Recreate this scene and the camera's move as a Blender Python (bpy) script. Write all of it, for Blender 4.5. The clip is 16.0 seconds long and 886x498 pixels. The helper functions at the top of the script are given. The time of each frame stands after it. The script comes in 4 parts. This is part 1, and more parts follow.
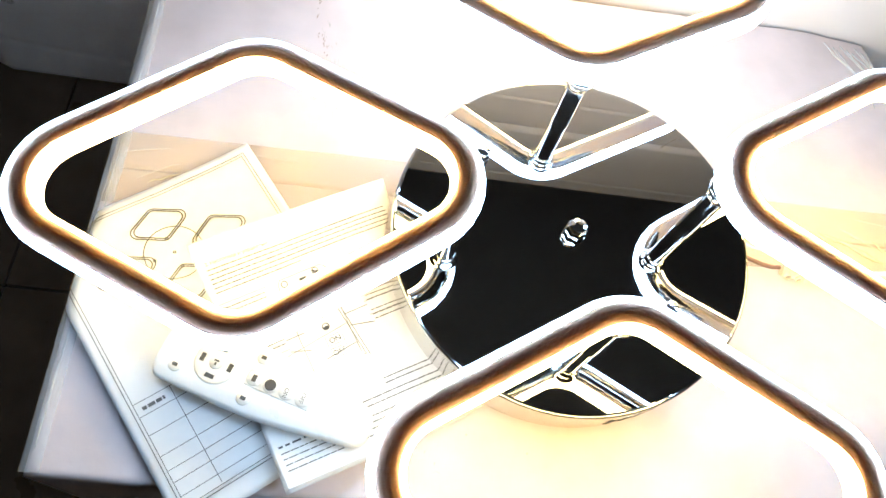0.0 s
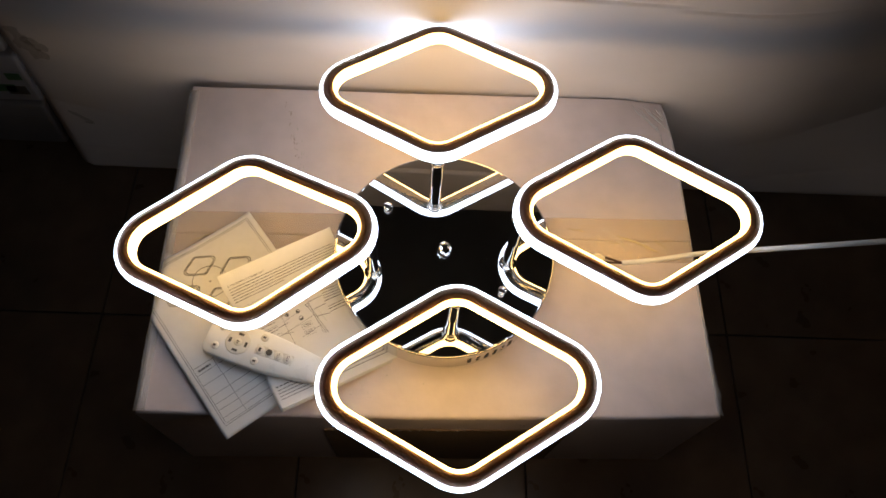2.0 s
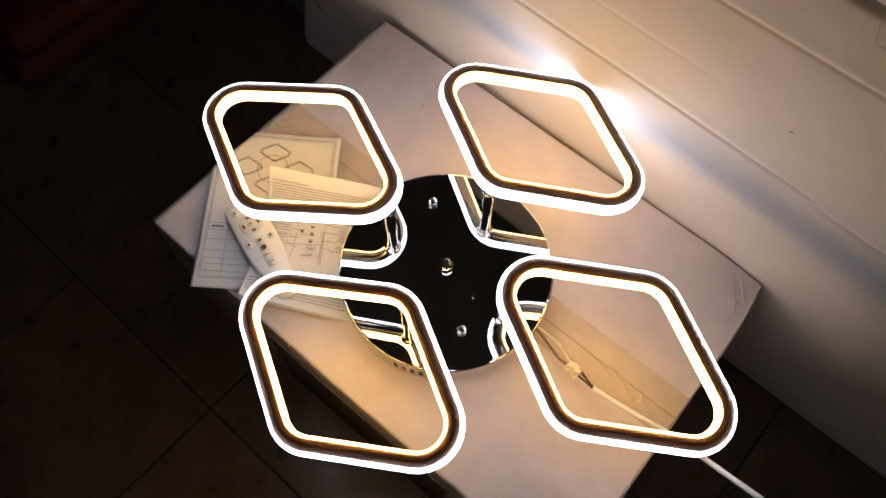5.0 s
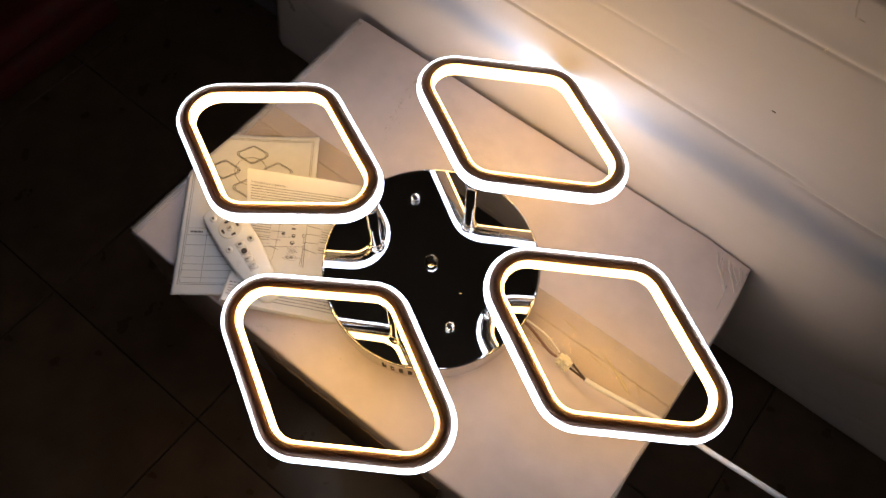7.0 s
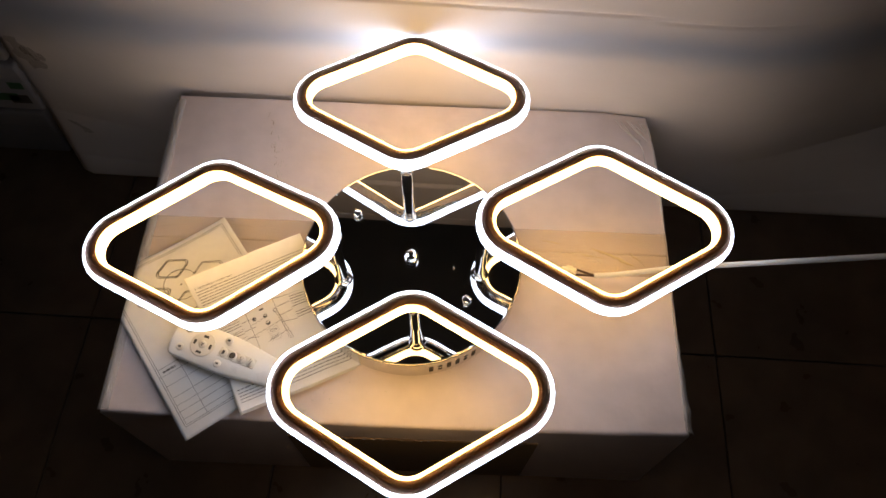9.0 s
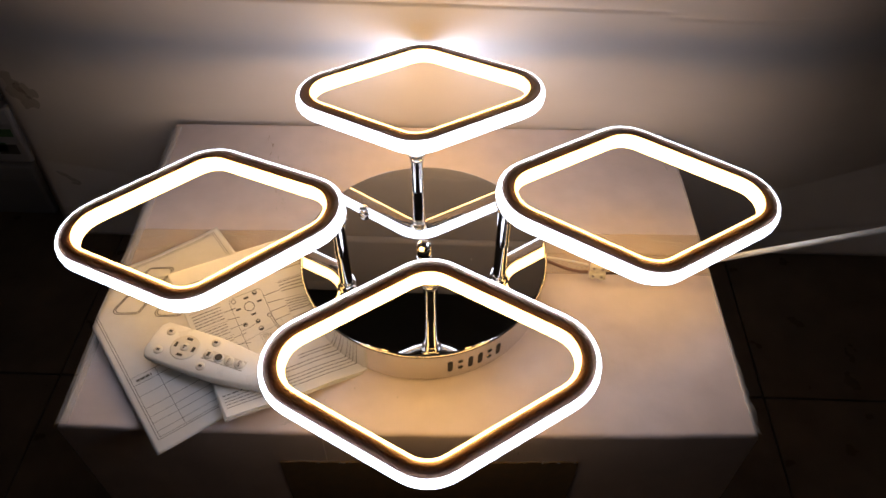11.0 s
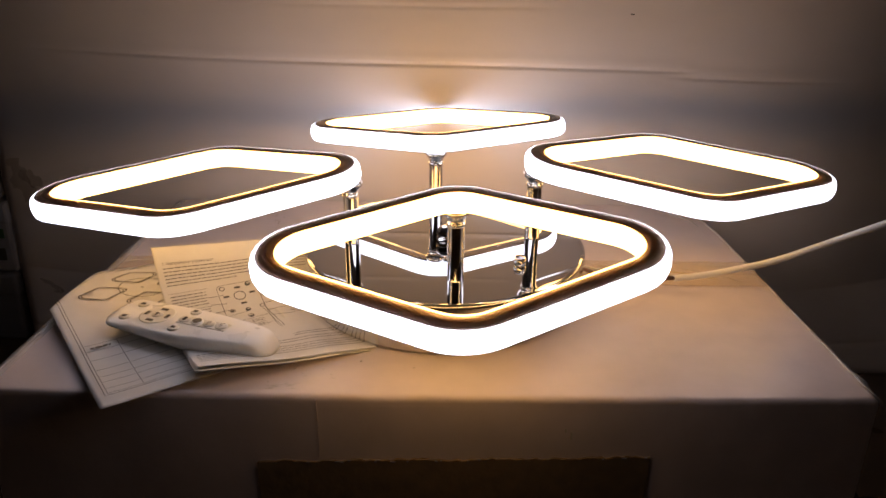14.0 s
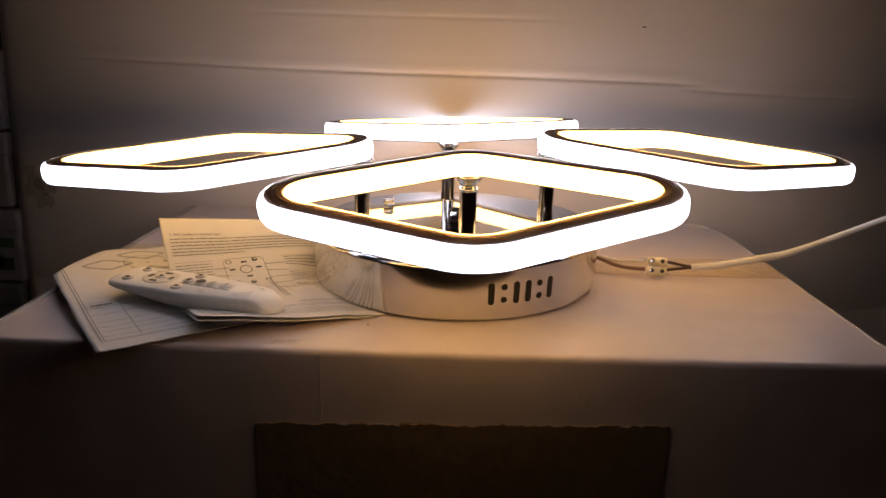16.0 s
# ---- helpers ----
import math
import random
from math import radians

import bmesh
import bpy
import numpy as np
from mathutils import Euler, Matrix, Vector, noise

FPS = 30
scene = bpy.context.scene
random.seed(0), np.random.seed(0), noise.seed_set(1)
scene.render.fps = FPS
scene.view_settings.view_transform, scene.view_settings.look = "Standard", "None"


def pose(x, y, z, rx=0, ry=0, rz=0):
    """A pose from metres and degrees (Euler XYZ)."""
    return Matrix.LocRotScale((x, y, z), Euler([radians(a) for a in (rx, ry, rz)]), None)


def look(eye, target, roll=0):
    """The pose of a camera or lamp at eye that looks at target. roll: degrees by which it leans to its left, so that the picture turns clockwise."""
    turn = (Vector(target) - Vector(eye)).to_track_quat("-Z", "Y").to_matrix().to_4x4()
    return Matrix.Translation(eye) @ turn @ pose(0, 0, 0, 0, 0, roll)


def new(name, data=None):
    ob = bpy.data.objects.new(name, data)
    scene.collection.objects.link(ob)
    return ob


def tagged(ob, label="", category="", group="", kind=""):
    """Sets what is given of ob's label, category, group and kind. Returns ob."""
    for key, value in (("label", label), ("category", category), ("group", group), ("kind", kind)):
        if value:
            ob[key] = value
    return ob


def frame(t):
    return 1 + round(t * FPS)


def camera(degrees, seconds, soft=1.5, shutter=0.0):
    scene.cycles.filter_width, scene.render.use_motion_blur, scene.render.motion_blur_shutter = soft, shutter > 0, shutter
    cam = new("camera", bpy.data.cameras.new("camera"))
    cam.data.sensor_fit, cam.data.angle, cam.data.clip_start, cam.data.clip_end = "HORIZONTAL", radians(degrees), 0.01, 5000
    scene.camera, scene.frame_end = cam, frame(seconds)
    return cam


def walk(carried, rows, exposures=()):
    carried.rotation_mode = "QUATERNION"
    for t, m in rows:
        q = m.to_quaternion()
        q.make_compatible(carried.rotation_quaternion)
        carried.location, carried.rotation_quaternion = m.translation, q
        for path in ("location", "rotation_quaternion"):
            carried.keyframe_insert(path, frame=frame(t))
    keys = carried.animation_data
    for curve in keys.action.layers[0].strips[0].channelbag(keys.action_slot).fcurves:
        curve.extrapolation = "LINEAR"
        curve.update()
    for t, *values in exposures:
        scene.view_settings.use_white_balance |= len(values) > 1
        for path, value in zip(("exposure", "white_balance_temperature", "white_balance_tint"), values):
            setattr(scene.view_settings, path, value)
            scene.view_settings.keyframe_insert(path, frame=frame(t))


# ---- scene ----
import itertools

cam = camera(61.9, 16.0, soft=1.6)
PATH = [
    (0, (-0.121, -0.221, 0.458), (0.043, 0.64, -1.339), 16.5),
    (0.2, (-0.082, -0.238, 0.509), (-0.054, 0.634, -1.291), 6.9),
    (0.5, (-0.057, -0.276, 0.577), (-0.026, 0.632, -1.204), 4.7),
    (1, (-0.016, -0.325, 0.659), (0.014, 0.612, -1.107), 5.2),
    (1.5, (-0.008, -0.344, 0.715), (-0.001, 0.582, -1.058), 4.1),
    (2, (-0.022, -0.352, 0.753), (0.03, 0.54, -1.036), 5.1),
    (2.5, (-0.005, -0.352, 0.761), (0.041, 0.516, -1.041), 5.5),
    (3, (0.047, -0.349, 0.755), (-0.046, 0.527, -1.04), 6.8),
    (3.5, (0.118, -0.341, 0.769), (-0.156, 0.51, -1.019), 7.5),
    (4, (0.156, -0.314, 0.782), (-0.241, 0.471, -1.014), 6.0),
    (6.5, (0.231, -0.25, 0.773), (-0.358, 0.4, -1.025), 3.8),
    (7, (0.204, -0.269, 0.766), (-0.306, 0.45, -1.029), 3.7),
    (7.5, (0.164, -0.302, 0.759), (-0.176, 0.497, -1.043), 0.9),
    (8, (0.151, -0.314, 0.76), (-0.16, 0.517, -1.033), -0.2),
    (8.5, (0.087, -0.34, 0.751), (-0.062, 0.543, -1.037), -0.9),
    (9, (0.054, -0.364, 0.744), (0.001, 0.585, -1.016), 0.5),
    (11.5, (0.031, -0.502, 0.52), (-0.019, 0.934, -0.872), -0.1),
    (12, (0.022, -0.528, 0.47), (-0.006, 1.006, -0.813), 0.5),
    (12.5, (0.019, -0.547, 0.403), (-0.026, 1.114, -0.709), 0.4),
    (13, (0.019, -0.568, 0.348), (-0.02, 1.179, -0.624), 0.6),
    (13.5, (0.017, -0.579, 0.302), (-0.03, 1.234, -0.542), 0.4),
    (14, (0.015, -0.588, 0.269), (-0.036, 1.272, -0.464), 0.5),
    (14.5, (0.012, -0.594, 0.242), (-0.05, 1.288, -0.431), 1.0),
    (15, (0.015, -0.6, 0.226), (-0.061, 1.303, -0.384), 0.8),
    (15.5, (0.016, -0.605, 0.205), (-0.063, 1.316, -0.347), 1.2),
    (16, (0.016, -0.604, 0.185), (-0.068, 1.325, -0.337), 1.3),
]
walk(cam, [(t, look(e, g, r)) for t, e, g, r in PATH], exposures=[
    (0.0, 1.85, 4850, -2), (0.2, 1.1, 4750, -3), (0.5, 0.62, 4450, -5), (1.0, 0.13, 4450, -6), (1.5, 0.05, 5000, 0), (2.0, 0.07, 6050, 11),
    (2.5, 0.14, 6340, 16), (3.5, 0.17, 6350, 16), (6.5, 0.22, 6350, 15), (7.5, 0.22, 6300, 15), (9.0, 0.22, 6230, 14), (11.5, -0.03, 6600, 20), (12.5, -0.15, 6700, 23),
    (14.0, -0.32, 6830, 25), (16.0, -0.39, 6830, 24)])

# ---- light: the room is dark, the lamp itself lights it ----
LED_COOL, LED_WARM = 6.0, 9.9
world = bpy.data.worlds.new("world")
world.use_nodes = True
world.node_tree.nodes["Background"].inputs[0].default_value = (0.30, 0.36, 0.5, 1)
world.node_tree.nodes["Background"].inputs[1].default_value = 0.002
scene.world = world
scene.view_settings.exposure = 0.0


# ---- materials ----
def shader(name, colour, rough=0.5, metal=0.0, grain=0.0, grain_scale=60.0, stain=0.0, stain_scale=6.0,
           bump=0.0, bump_scale=200.0, stain_colour=(0.2, 0.15, 0.1), alpha=1.0, random_tint=0.0, stretch=(1, 1, 1), coat=0.0):
    m = bpy.data.materials.new(name)
    m.use_nodes = True
    nt = m.node_tree
    b = nt.nodes["Principled BSDF"]
    b.inputs["Roughness"].default_value = rough
    b.inputs["Metallic"].default_value = metal
    b.inputs["Alpha"].default_value = alpha
    b.inputs["Coat Weight"].default_value = coat
    b.inputs["Base Color"].default_value = (*colour, 1)
    co = nt.nodes.new("ShaderNodeTexCoord")
    mp = nt.nodes.new("ShaderNodeMapping")
    mp.inputs["Scale"].default_value = stretch
    nt.links.new(co.outputs["Object"], mp.inputs["Vector"])

    def noise_tex(scale, detail=5.0):
        n = nt.nodes.new("ShaderNodeTexNoise")
        n.inputs["Scale"].default_value, n.inputs["Detail"].default_value = scale, detail
        nt.links.new(mp.outputs[0], n.inputs["Vector"])
        return n

    def ramp(src, a, c):
        r = nt.nodes.new("ShaderNodeMapRange")
        r.inputs["From Min"].default_value, r.inputs["From Max"].default_value = a, c
        nt.links.new(src, r.inputs["Value"])
        return r.outputs[0]

    def mix(fac, a, c, blend="MIX"):
        x = nt.nodes.new("ShaderNodeMix")
        x.data_type, x.blend_type = "RGBA", blend
        for s, v in ((0, fac), (6, a), (7, c)):
            if hasattr(v, "links"):
                nt.links.new(v, x.inputs[s])
            else:
                x.inputs[s].default_value = v if s == 0 else (*v, 1)
        return x.outputs[2]

    out = None
    if grain:
        g = ramp(noise_tex(grain_scale).outputs[0], 0.3, 0.7)
        out = mix(g, tuple(c * (1 - grain) for c in colour), tuple(min(1, c * (1 + grain)) for c in colour))
        r = nt.nodes.new("ShaderNodeMapRange")
        r.inputs["To Min"].default_value, r.inputs["To Max"].default_value = max(0.02, rough * 0.8), min(1, rough * 1.2)
        nt.links.new(g, r.inputs["Value"])
        nt.links.new(r.outputs[0], b.inputs["Roughness"])
    if stain:
        s = ramp(noise_tex(stain_scale, 8).outputs[0], 0.56, 0.78)
        k = nt.nodes.new("ShaderNodeMath")
        k.operation = "MULTIPLY"
        k.inputs[1].default_value = stain
        nt.links.new(s, k.inputs[0])
        out = mix(k.outputs[0], out if out else colour, stain_colour)
    if random_tint:
        info = nt.nodes.new("ShaderNodeObjectInfo")
        h = nt.nodes.new("ShaderNodeHueSaturation")
        r = nt.nodes.new("ShaderNodeMapRange")
        r.inputs["To Min"].default_value, r.inputs["To Max"].default_value = 1 - random_tint, 1 + random_tint
        nt.links.new(info.outputs["Random"], r.inputs["Value"])
        nt.links.new(r.outputs[0], h.inputs["Value"])
        if out:
            nt.links.new(out, h.inputs["Color"])
        else:
            h.inputs["Color"].default_value = (*colour, 1)
        out = h.outputs[0]
    if out:
        nt.links.new(out, b.inputs["Base Color"])
    if bump:
        bp = nt.nodes.new("ShaderNodeBump")
        bp.inputs["Strength"].default_value, bp.inputs["Distance"].default_value = bump, 0.002
        nt.links.new(noise_tex(bump_scale, 6).outputs[0], bp.inputs["Height"])
        nt.links.new(bp.outputs[0], b.inputs["Normal"])
    return m


def glow(name, colour, strength):
    m = bpy.data.materials.new(name)
    m.use_nodes = True
    b = m.node_tree.nodes["Principled BSDF"]
    b.inputs["Base Color"].default_value = (0.8, 0.8, 0.8, 1)
    b.inputs["Emission Color"].default_value = (*colour, 1)
    b.inputs["Emission Strength"].default_value = strength
    return m


M_CARTON = shader("white_carton", (0.675, 0.583, 0.562), 0.38, grain=0.05, grain_scale=35, stain=0.05, stain_scale=6, stain_colour=(0.42, 0.36, 0.3), bump=0.25, bump_scale=55)
M_PANEL = shader("white_carton_large", (0.70, 0.655, 0.63), 0.6, grain=0.05, grain_scale=14, stain=0.25, stain_scale=4, stain_colour=(0.4, 0.34, 0.27), bump=0.3, bump_scale=30, stretch=(0.35, 1, 1))
M_KRAFT = shader("brown_kraft", (0.21, 0.145, 0.085), 0.8, grain=0.15, grain_scale=90, bump=0.3, bump_scale=150)
M_DARKBOX = shader("grey_carton", (0.21, 0.21, 0.23), 0.7, grain=0.12, grain_scale=20, bump=0.2, bump_scale=60, random_tint=0.25)
M_PAPER = shader("printed_paper", (0.70, 0.69, 0.67), 0.75, grain=0.025, grain_scale=120, bump=0.12, bump_scale=70)
M_INK = shader("black_ink", (0.07, 0.07, 0.075), 0.8, grain=0.2, grain_scale=400)
M_INK_SOFT = shader("grey_ink", (0.12, 0.115, 0.11), 0.8, grain=0.15, grain_scale=400)
M_CHROME = shader("chrome", (0.80, 0.79, 0.77), 0.06, 1.0, grain=0.015, grain_scale=30)
M_DRUM = shader("satin_chrome", (0.67, 0.655, 0.64), 0.13, 1.0, grain=0.02, grain_scale=30)
M_MIRROR = shader("mirror_chrome", (0.49, 0.485, 0.48), 0.02, 1.0, grain=0.02, grain_scale=9)
M_BAND = shader("dark_band_glow_leak", (0.095, 0.068, 0.052), 0.5, 0.0, grain=0.12, grain_scale=300)
# subsurface leaks LED light into the metal band, in place of lens glow
band_node = M_BAND.node_tree.nodes["Principled BSDF"]
band_node.inputs["Subsurface Weight"].default_value = 1.0
band_node.inputs["Subsurface Radius"].default_value = (1.0, 0.94, 0.88)
band_node.inputs["Subsurface Scale"].default_value = 0.0200
M_COOL = glow("cool_led_diffuser", (0.76, 0.855, 1.0), LED_COOL)
M_WARM = glow("warm_led_diffuser", (1.0, 0.605, 0.19), LED_WARM)
M_SCUFF = shader("rubbed_cardboard", (0.55, 0.50, 0.45), 0.7, grain=0.15, grain_scale=150)
M_RIDGE = shader("wrinkled_clear_tape", (0.85, 0.83, 0.80), 0.2, grain=0.05, alpha=0.55)
# black that stands in for the shade inside vents and screw slots
M_BLACK = shader("black_opening_shade", (0.012, 0.01, 0.01), 0.7, grain=0.2)
M_REMOTE = shader("white_plastic", (0.78, 0.77, 0.73), 0.32, grain=0.02, grain_scale=50, bump=0.04, bump_scale=400)
M_KEY = shader("grey_rubber_key", (0.66, 0.635, 0.57), 0.5, grain=0.04, grain_scale=200)
M_ICON = shader("dark_key_print", (0.05, 0.045, 0.04), 0.6, grain=0.1)
M_TILE = shader("brown_floor_tile", (0.125, 0.082, 0.052), 0.32, grain=0.22, grain_scale=18, stain=0.4, stain_scale=5, stain_colour=(0.04, 0.028, 0.02), bump=0.1, bump_scale=40, random_tint=0.1)
M_GROUT = shader("dark_grout", (0.045, 0.034, 0.026), 0.9, grain=0.3, grain_scale=200)
M_WALL = shader("plain_wall", (0.42, 0.36, 0.30), 0.9, grain=0.06, grain_scale=6, bump=0.1, bump_scale=40)
M_CEILING = shader("white_ceiling_paint", (0.72, 0.74, 0.79), 0.9, grain=0.04, grain_scale=5, bump=0.1, bump_scale=40)
M_TAPE = shader("clear_tape", (0.78, 0.62, 0.38), 0.16, alpha=0.22, bump=0.35, bump_scale=60)
M_GLUE = shader("yellowed_tape", (0.86, 0.76, 0.52), 0.22, grain=0.08, grain_scale=160, alpha=0.5, bump=0.3, bump_scale=120)
M_FLECK = shader("torn_brown_liner", (0.38, 0.28, 0.20), 0.8, grain=0.2, grain_scale=200)
M_SMEAR = shader("brownish_stain", (0.26, 0.19, 0.12), 0.7, grain=0.2, grain_scale=90, alpha=0.13)
M_FILM = shader("crumpled_film", (0.86, 0.84, 0.82), 0.12, alpha=0.28, bump=0.5, bump_scale=90)
M_CABLE = shader("white_cable", (0.76, 0.75, 0.73), 0.4, grain=0.03, grain_scale=80)
M_WIRE_DARK = shader("dark_brown_wire", (0.05, 0.025, 0.018), 0.4, grain=0.1)
M_WIRE_BROWN = shader("greyish_brown_wire", (0.19, 0.105, 0.085), 0.45, grain=0.1)
M_TERMINAL = shader("cream_terminal_plastic", (0.80, 0.73, 0.55), 0.4, grain=0.03)
M_RED = shader("red_cloth", (0.08, 0.007, 0.006), 0.8, grain=0.2, grain_scale=40)
M_GREEN = shader("green_print", (0.035, 0.09, 0.04), 0.7, grain=0.1)


# ---- helpers ----
def part(name, bm, material, parent=None, label="", smooth=False):
    me = bpy.data.meshes.new(name)
    bmesh.ops.recalc_face_normals(bm, faces=bm.faces)
    bm.to_mesh(me)
    bm.free()
    me.materials.append(material)
    if smooth:
        for p in me.polygons:
            p.use_smooth = True
    ob = new(name, me)
    ob.parent = parent
    if label:
        ob["label"] = label
    return ob


def box_bm(sx, sy, sz, bevel=0.0, at=(0, 0, 0), segments=2):
    bm = bmesh.new()
    bmesh.ops.create_cube(bm, size=1, matrix=Matrix.Translation(at) @ Matrix.Diagonal((sx, sy, sz, 1)))
    if bevel:
        bmesh.ops.bevel(bm, geom=bm.edges[:], offset=bevel, segments=segments, profile=0.5, affect="EDGES")
    return bm


def lathe(profile, n=48, at=(0, 0, 0)):
    """Turn a list of (radius, z) round the z axis; radius 0 closes an end."""
    bm = bmesh.new()
    rings = []
    for r, z in profile:
        if r <= 0:
            rings.append([bm.verts.new((at[0], at[1], at[2] + z))])
        else:
            rings.append([bm.verts.new((at[0] + r * math.cos(2 * math.pi * i / n), at[1] + r * math.sin(2 * math.pi * i / n), at[2] + z)) for i in range(n)])
    for a, b in zip(rings, rings[1:]):
        for i in range(n):
            j = (i + 1) % n
            vs = [a[i % len(a)], a[j % len(a)], b[j % len(b)], b[i % len(b)]]
            vs = list(dict.fromkeys(vs))
            if len(vs) > 2:
                bm.faces.new(vs)
    return bm


def tube(points, radius, n=10, steps=8):
    """A round cord through points, smoothed."""
    pts = [Vector(p) for p in points]
    path = []
    for i in range(len(pts) - 1):
        p0, p1, p2, p3 = pts[max(i - 1, 0)], pts[i], pts[i + 1], pts[min(i + 2, len(pts) - 1)]
        for s in range(steps):
            t = s / steps
            path.append(0.5 * (2 * p1 + (p2 - p0) * t + (2 * p0 - 5 * p1 + 4 * p2 - p3) * t * t + (3 * p1 - p0 - 3 * p2 + p3) * t ** 3))
    path.append(pts[-1])
    bm = bmesh.new()
    rings = []
    for i, p in enumerate(path):
        d = (path[min(i + 1, len(path) - 1)] - path[max(i - 1, 0)]).normalized()
        side = d.cross(Vector((0, 0, 1)))
        side = side.normalized() if side.length > 1e-4 else Vector((1, 0, 0))
        up = side.cross(d)
        rings.append([bm.verts.new(p + radius * (math.cos(2 * math.pi * k / n) * side + math.sin(2 * math.pi * k / n) * up)) for k in range(n)])
    for a, b in zip(rings, rings[1:]):
        for k in range(n):
            bm.faces.new((a[k], a[(k + 1) % n], b[(k + 1) % n], b[k]))
    bm.faces.new(rings[0])
    bm.faces.new(rings[-1])
    return bm


def sheet_bm(surf, nu, nv, thick):
    """A thin sheet over the unit square of surf(u, v), with a rim."""
    bm = bmesh.new()
    top = [[bm.verts.new(surf(i / nu, j / nv)) for j in range(nv + 1)] for i in range(nu + 1)]
    low = [[bm.verts.new(surf(i / nu, j / nv) - Vector((0, 0, thick))) for j in range(nv + 1)] for i in range(nu + 1)]
    for i in range(nu):
        for j in range(nv):
            bm.faces.new((top[i][j], top[i + 1][j], top[i + 1][j + 1], top[i][j + 1]))
            bm.faces.new((low[i][j], low[i][j + 1], low[i + 1][j + 1], low[i + 1][j]))
    rim = [(i, 0) for i in range(nu)] + [(nu, j) for j in range(nv)] + [(i, nv) for i in range(nu, 0, -1)] + [(0, j) for j in range(nv, 0, -1)]
    for (a, b), (c, d) in zip(rim, rim[1:] + rim[:1]):
        bm.faces.new((top[a][b], top[c][d], low[c][d], low[a][b]))
    return bm


def thing(name, label, category, at=(0, 0, 0), turn=0.0, group="", kind=""):
    ob = new(name)
    ob.empty_display_size = 0.05
    ob.matrix_basis = pose(*at, 0, 0, turn)
    return tagged(ob, label, category, group, kind)


FLOOR = -0.225

# ---- floor, walls and ceiling ----
bm = box_bm(5.0, 5.0, 0.1, at=(0.3, 0.0, FLOOR - 0.055))
floor_slab = part("floor", bm, M_GROUT)
tagged(floor_slab, "dark brown tiled floor with narrow dark joints", "floor", kind="structure")
# unseen walls and ceiling, added to close the room and feed the chrome reflections
for nm, sx, sy, x, y in (("wall_north", 5.2, 0.1, 0.3, 2.55), ("wall_south", 5.2, 0.1, 0.3, -2.55), ("wall_west", 0.1, 5.0, -2.25, 0), ("wall_east", 0.1, 5.0, 2.85, 0)):
    tagged(part(nm, box_bm(sx, sy, 2.5, at=(x, y, FLOOR + 1.25)), M_WALL), "plain wall added out of view to close a dark room", "wall", kind="structure")
tagged(part("ceiling", box_bm(5.2, 5.2, 0.1, at=(0.3, 0, FLOOR + 2.55)), M_CEILING), "plain ceiling added out of view to close a dark room", "ceiling", kind="structure")


# ---- large white carton standing behind ----
def crease(x, z):
    """Depth of the wavy horizontal folds pressed into the face."""
    z1 = 0.157 - 0.020 * x + 0.0012 * math.sin(9 * x) - 0.0065 * max(0.0, min(1.0, (x - 0.252) / 0.014))
    w = max(0.0, min(1.0, (x + 0.5) * 7)) * max(0.0, min(1.0, (0.5 - x) * 6))
    d = 0.0022 * w * math.exp(-((z - z1) / 0.0019) ** 2) - 0.0006 * w * math.exp(-((z - z1 - 0.008) / 0.005) ** 2)
    for zc, k, x0, x1 in ((0.221, 0.0005, -0.3, 0.14), (0.297, 0.0009, -0.4, 0.34), (0.333, 0.0004, 0.02, 0.19), (0.486, 0.0008, -0.5, 0.6)):
        e = max(0.0, min(1.0, (x - x0) * 9)) * max(0.0, min(1.0, (x1 - x) * 9))
        zz = z - zc - 0.0015 * math.sin(7 * x + zc * 20)
        d += e * k * (math.exp(-(zz / 0.0021) ** 2) - 0.35 * math.exp(-((zz - 0.006) / 0.004) ** 2))
    for cx, cz, r, k in ((0.105, 0.255, 0.011, 0.0008), (0.235, 0.222, 0.010, 0.0007), (0.215, 0.235, 0.006, 0.0006), (0.16, 0.322, 0.008, 0.0008), (0.19, 0.318, 0.006, 0.0007)):
        d += k * math.exp(-((x - cx) ** 2 + (z - cz) ** 2) / r ** 2) * (1 + 0.8 * noise.noise(Vector((x * 160, z * 160, 2))))
    d += 0.0012 * math.exp(-((z + 0.187) / 0.003) ** 2)
    return d


X0, X1, TOPZ, LIDZ = -0.543, 0.96, 0.3640, 0.520


def face_y(z):
    """How far back the leaning face stands at a height."""
    return 0.2512 + 0.042 * max(0.0, z)


def panel_point(x, z):
    """A place on the leaning face; its outer parts are bent back to darken them."""
    bow = 0.002 * noise.noise(Vector((x * 3, z * 3, 1))) + 0.0004 * noise.noise(Vector((x * 22, z * 30, 4)))
    # b and c start the made-up bends that dim the right and left sides
    b, c = max(0.0, x - 0.31), max(0.0, -0.22 - x)
    rise = min(1.0, (z - FLOOR) / 0.11)
    back = 0.47 * c * c * rise
    bend = (0.95 * b * b if b < 0.2 else 0.038 + 0.38 * (b - 0.2)) * rise + back
    return Vector((x - 0.65 * back, face_y(z) + crease(x, z) + bow + bend, z))


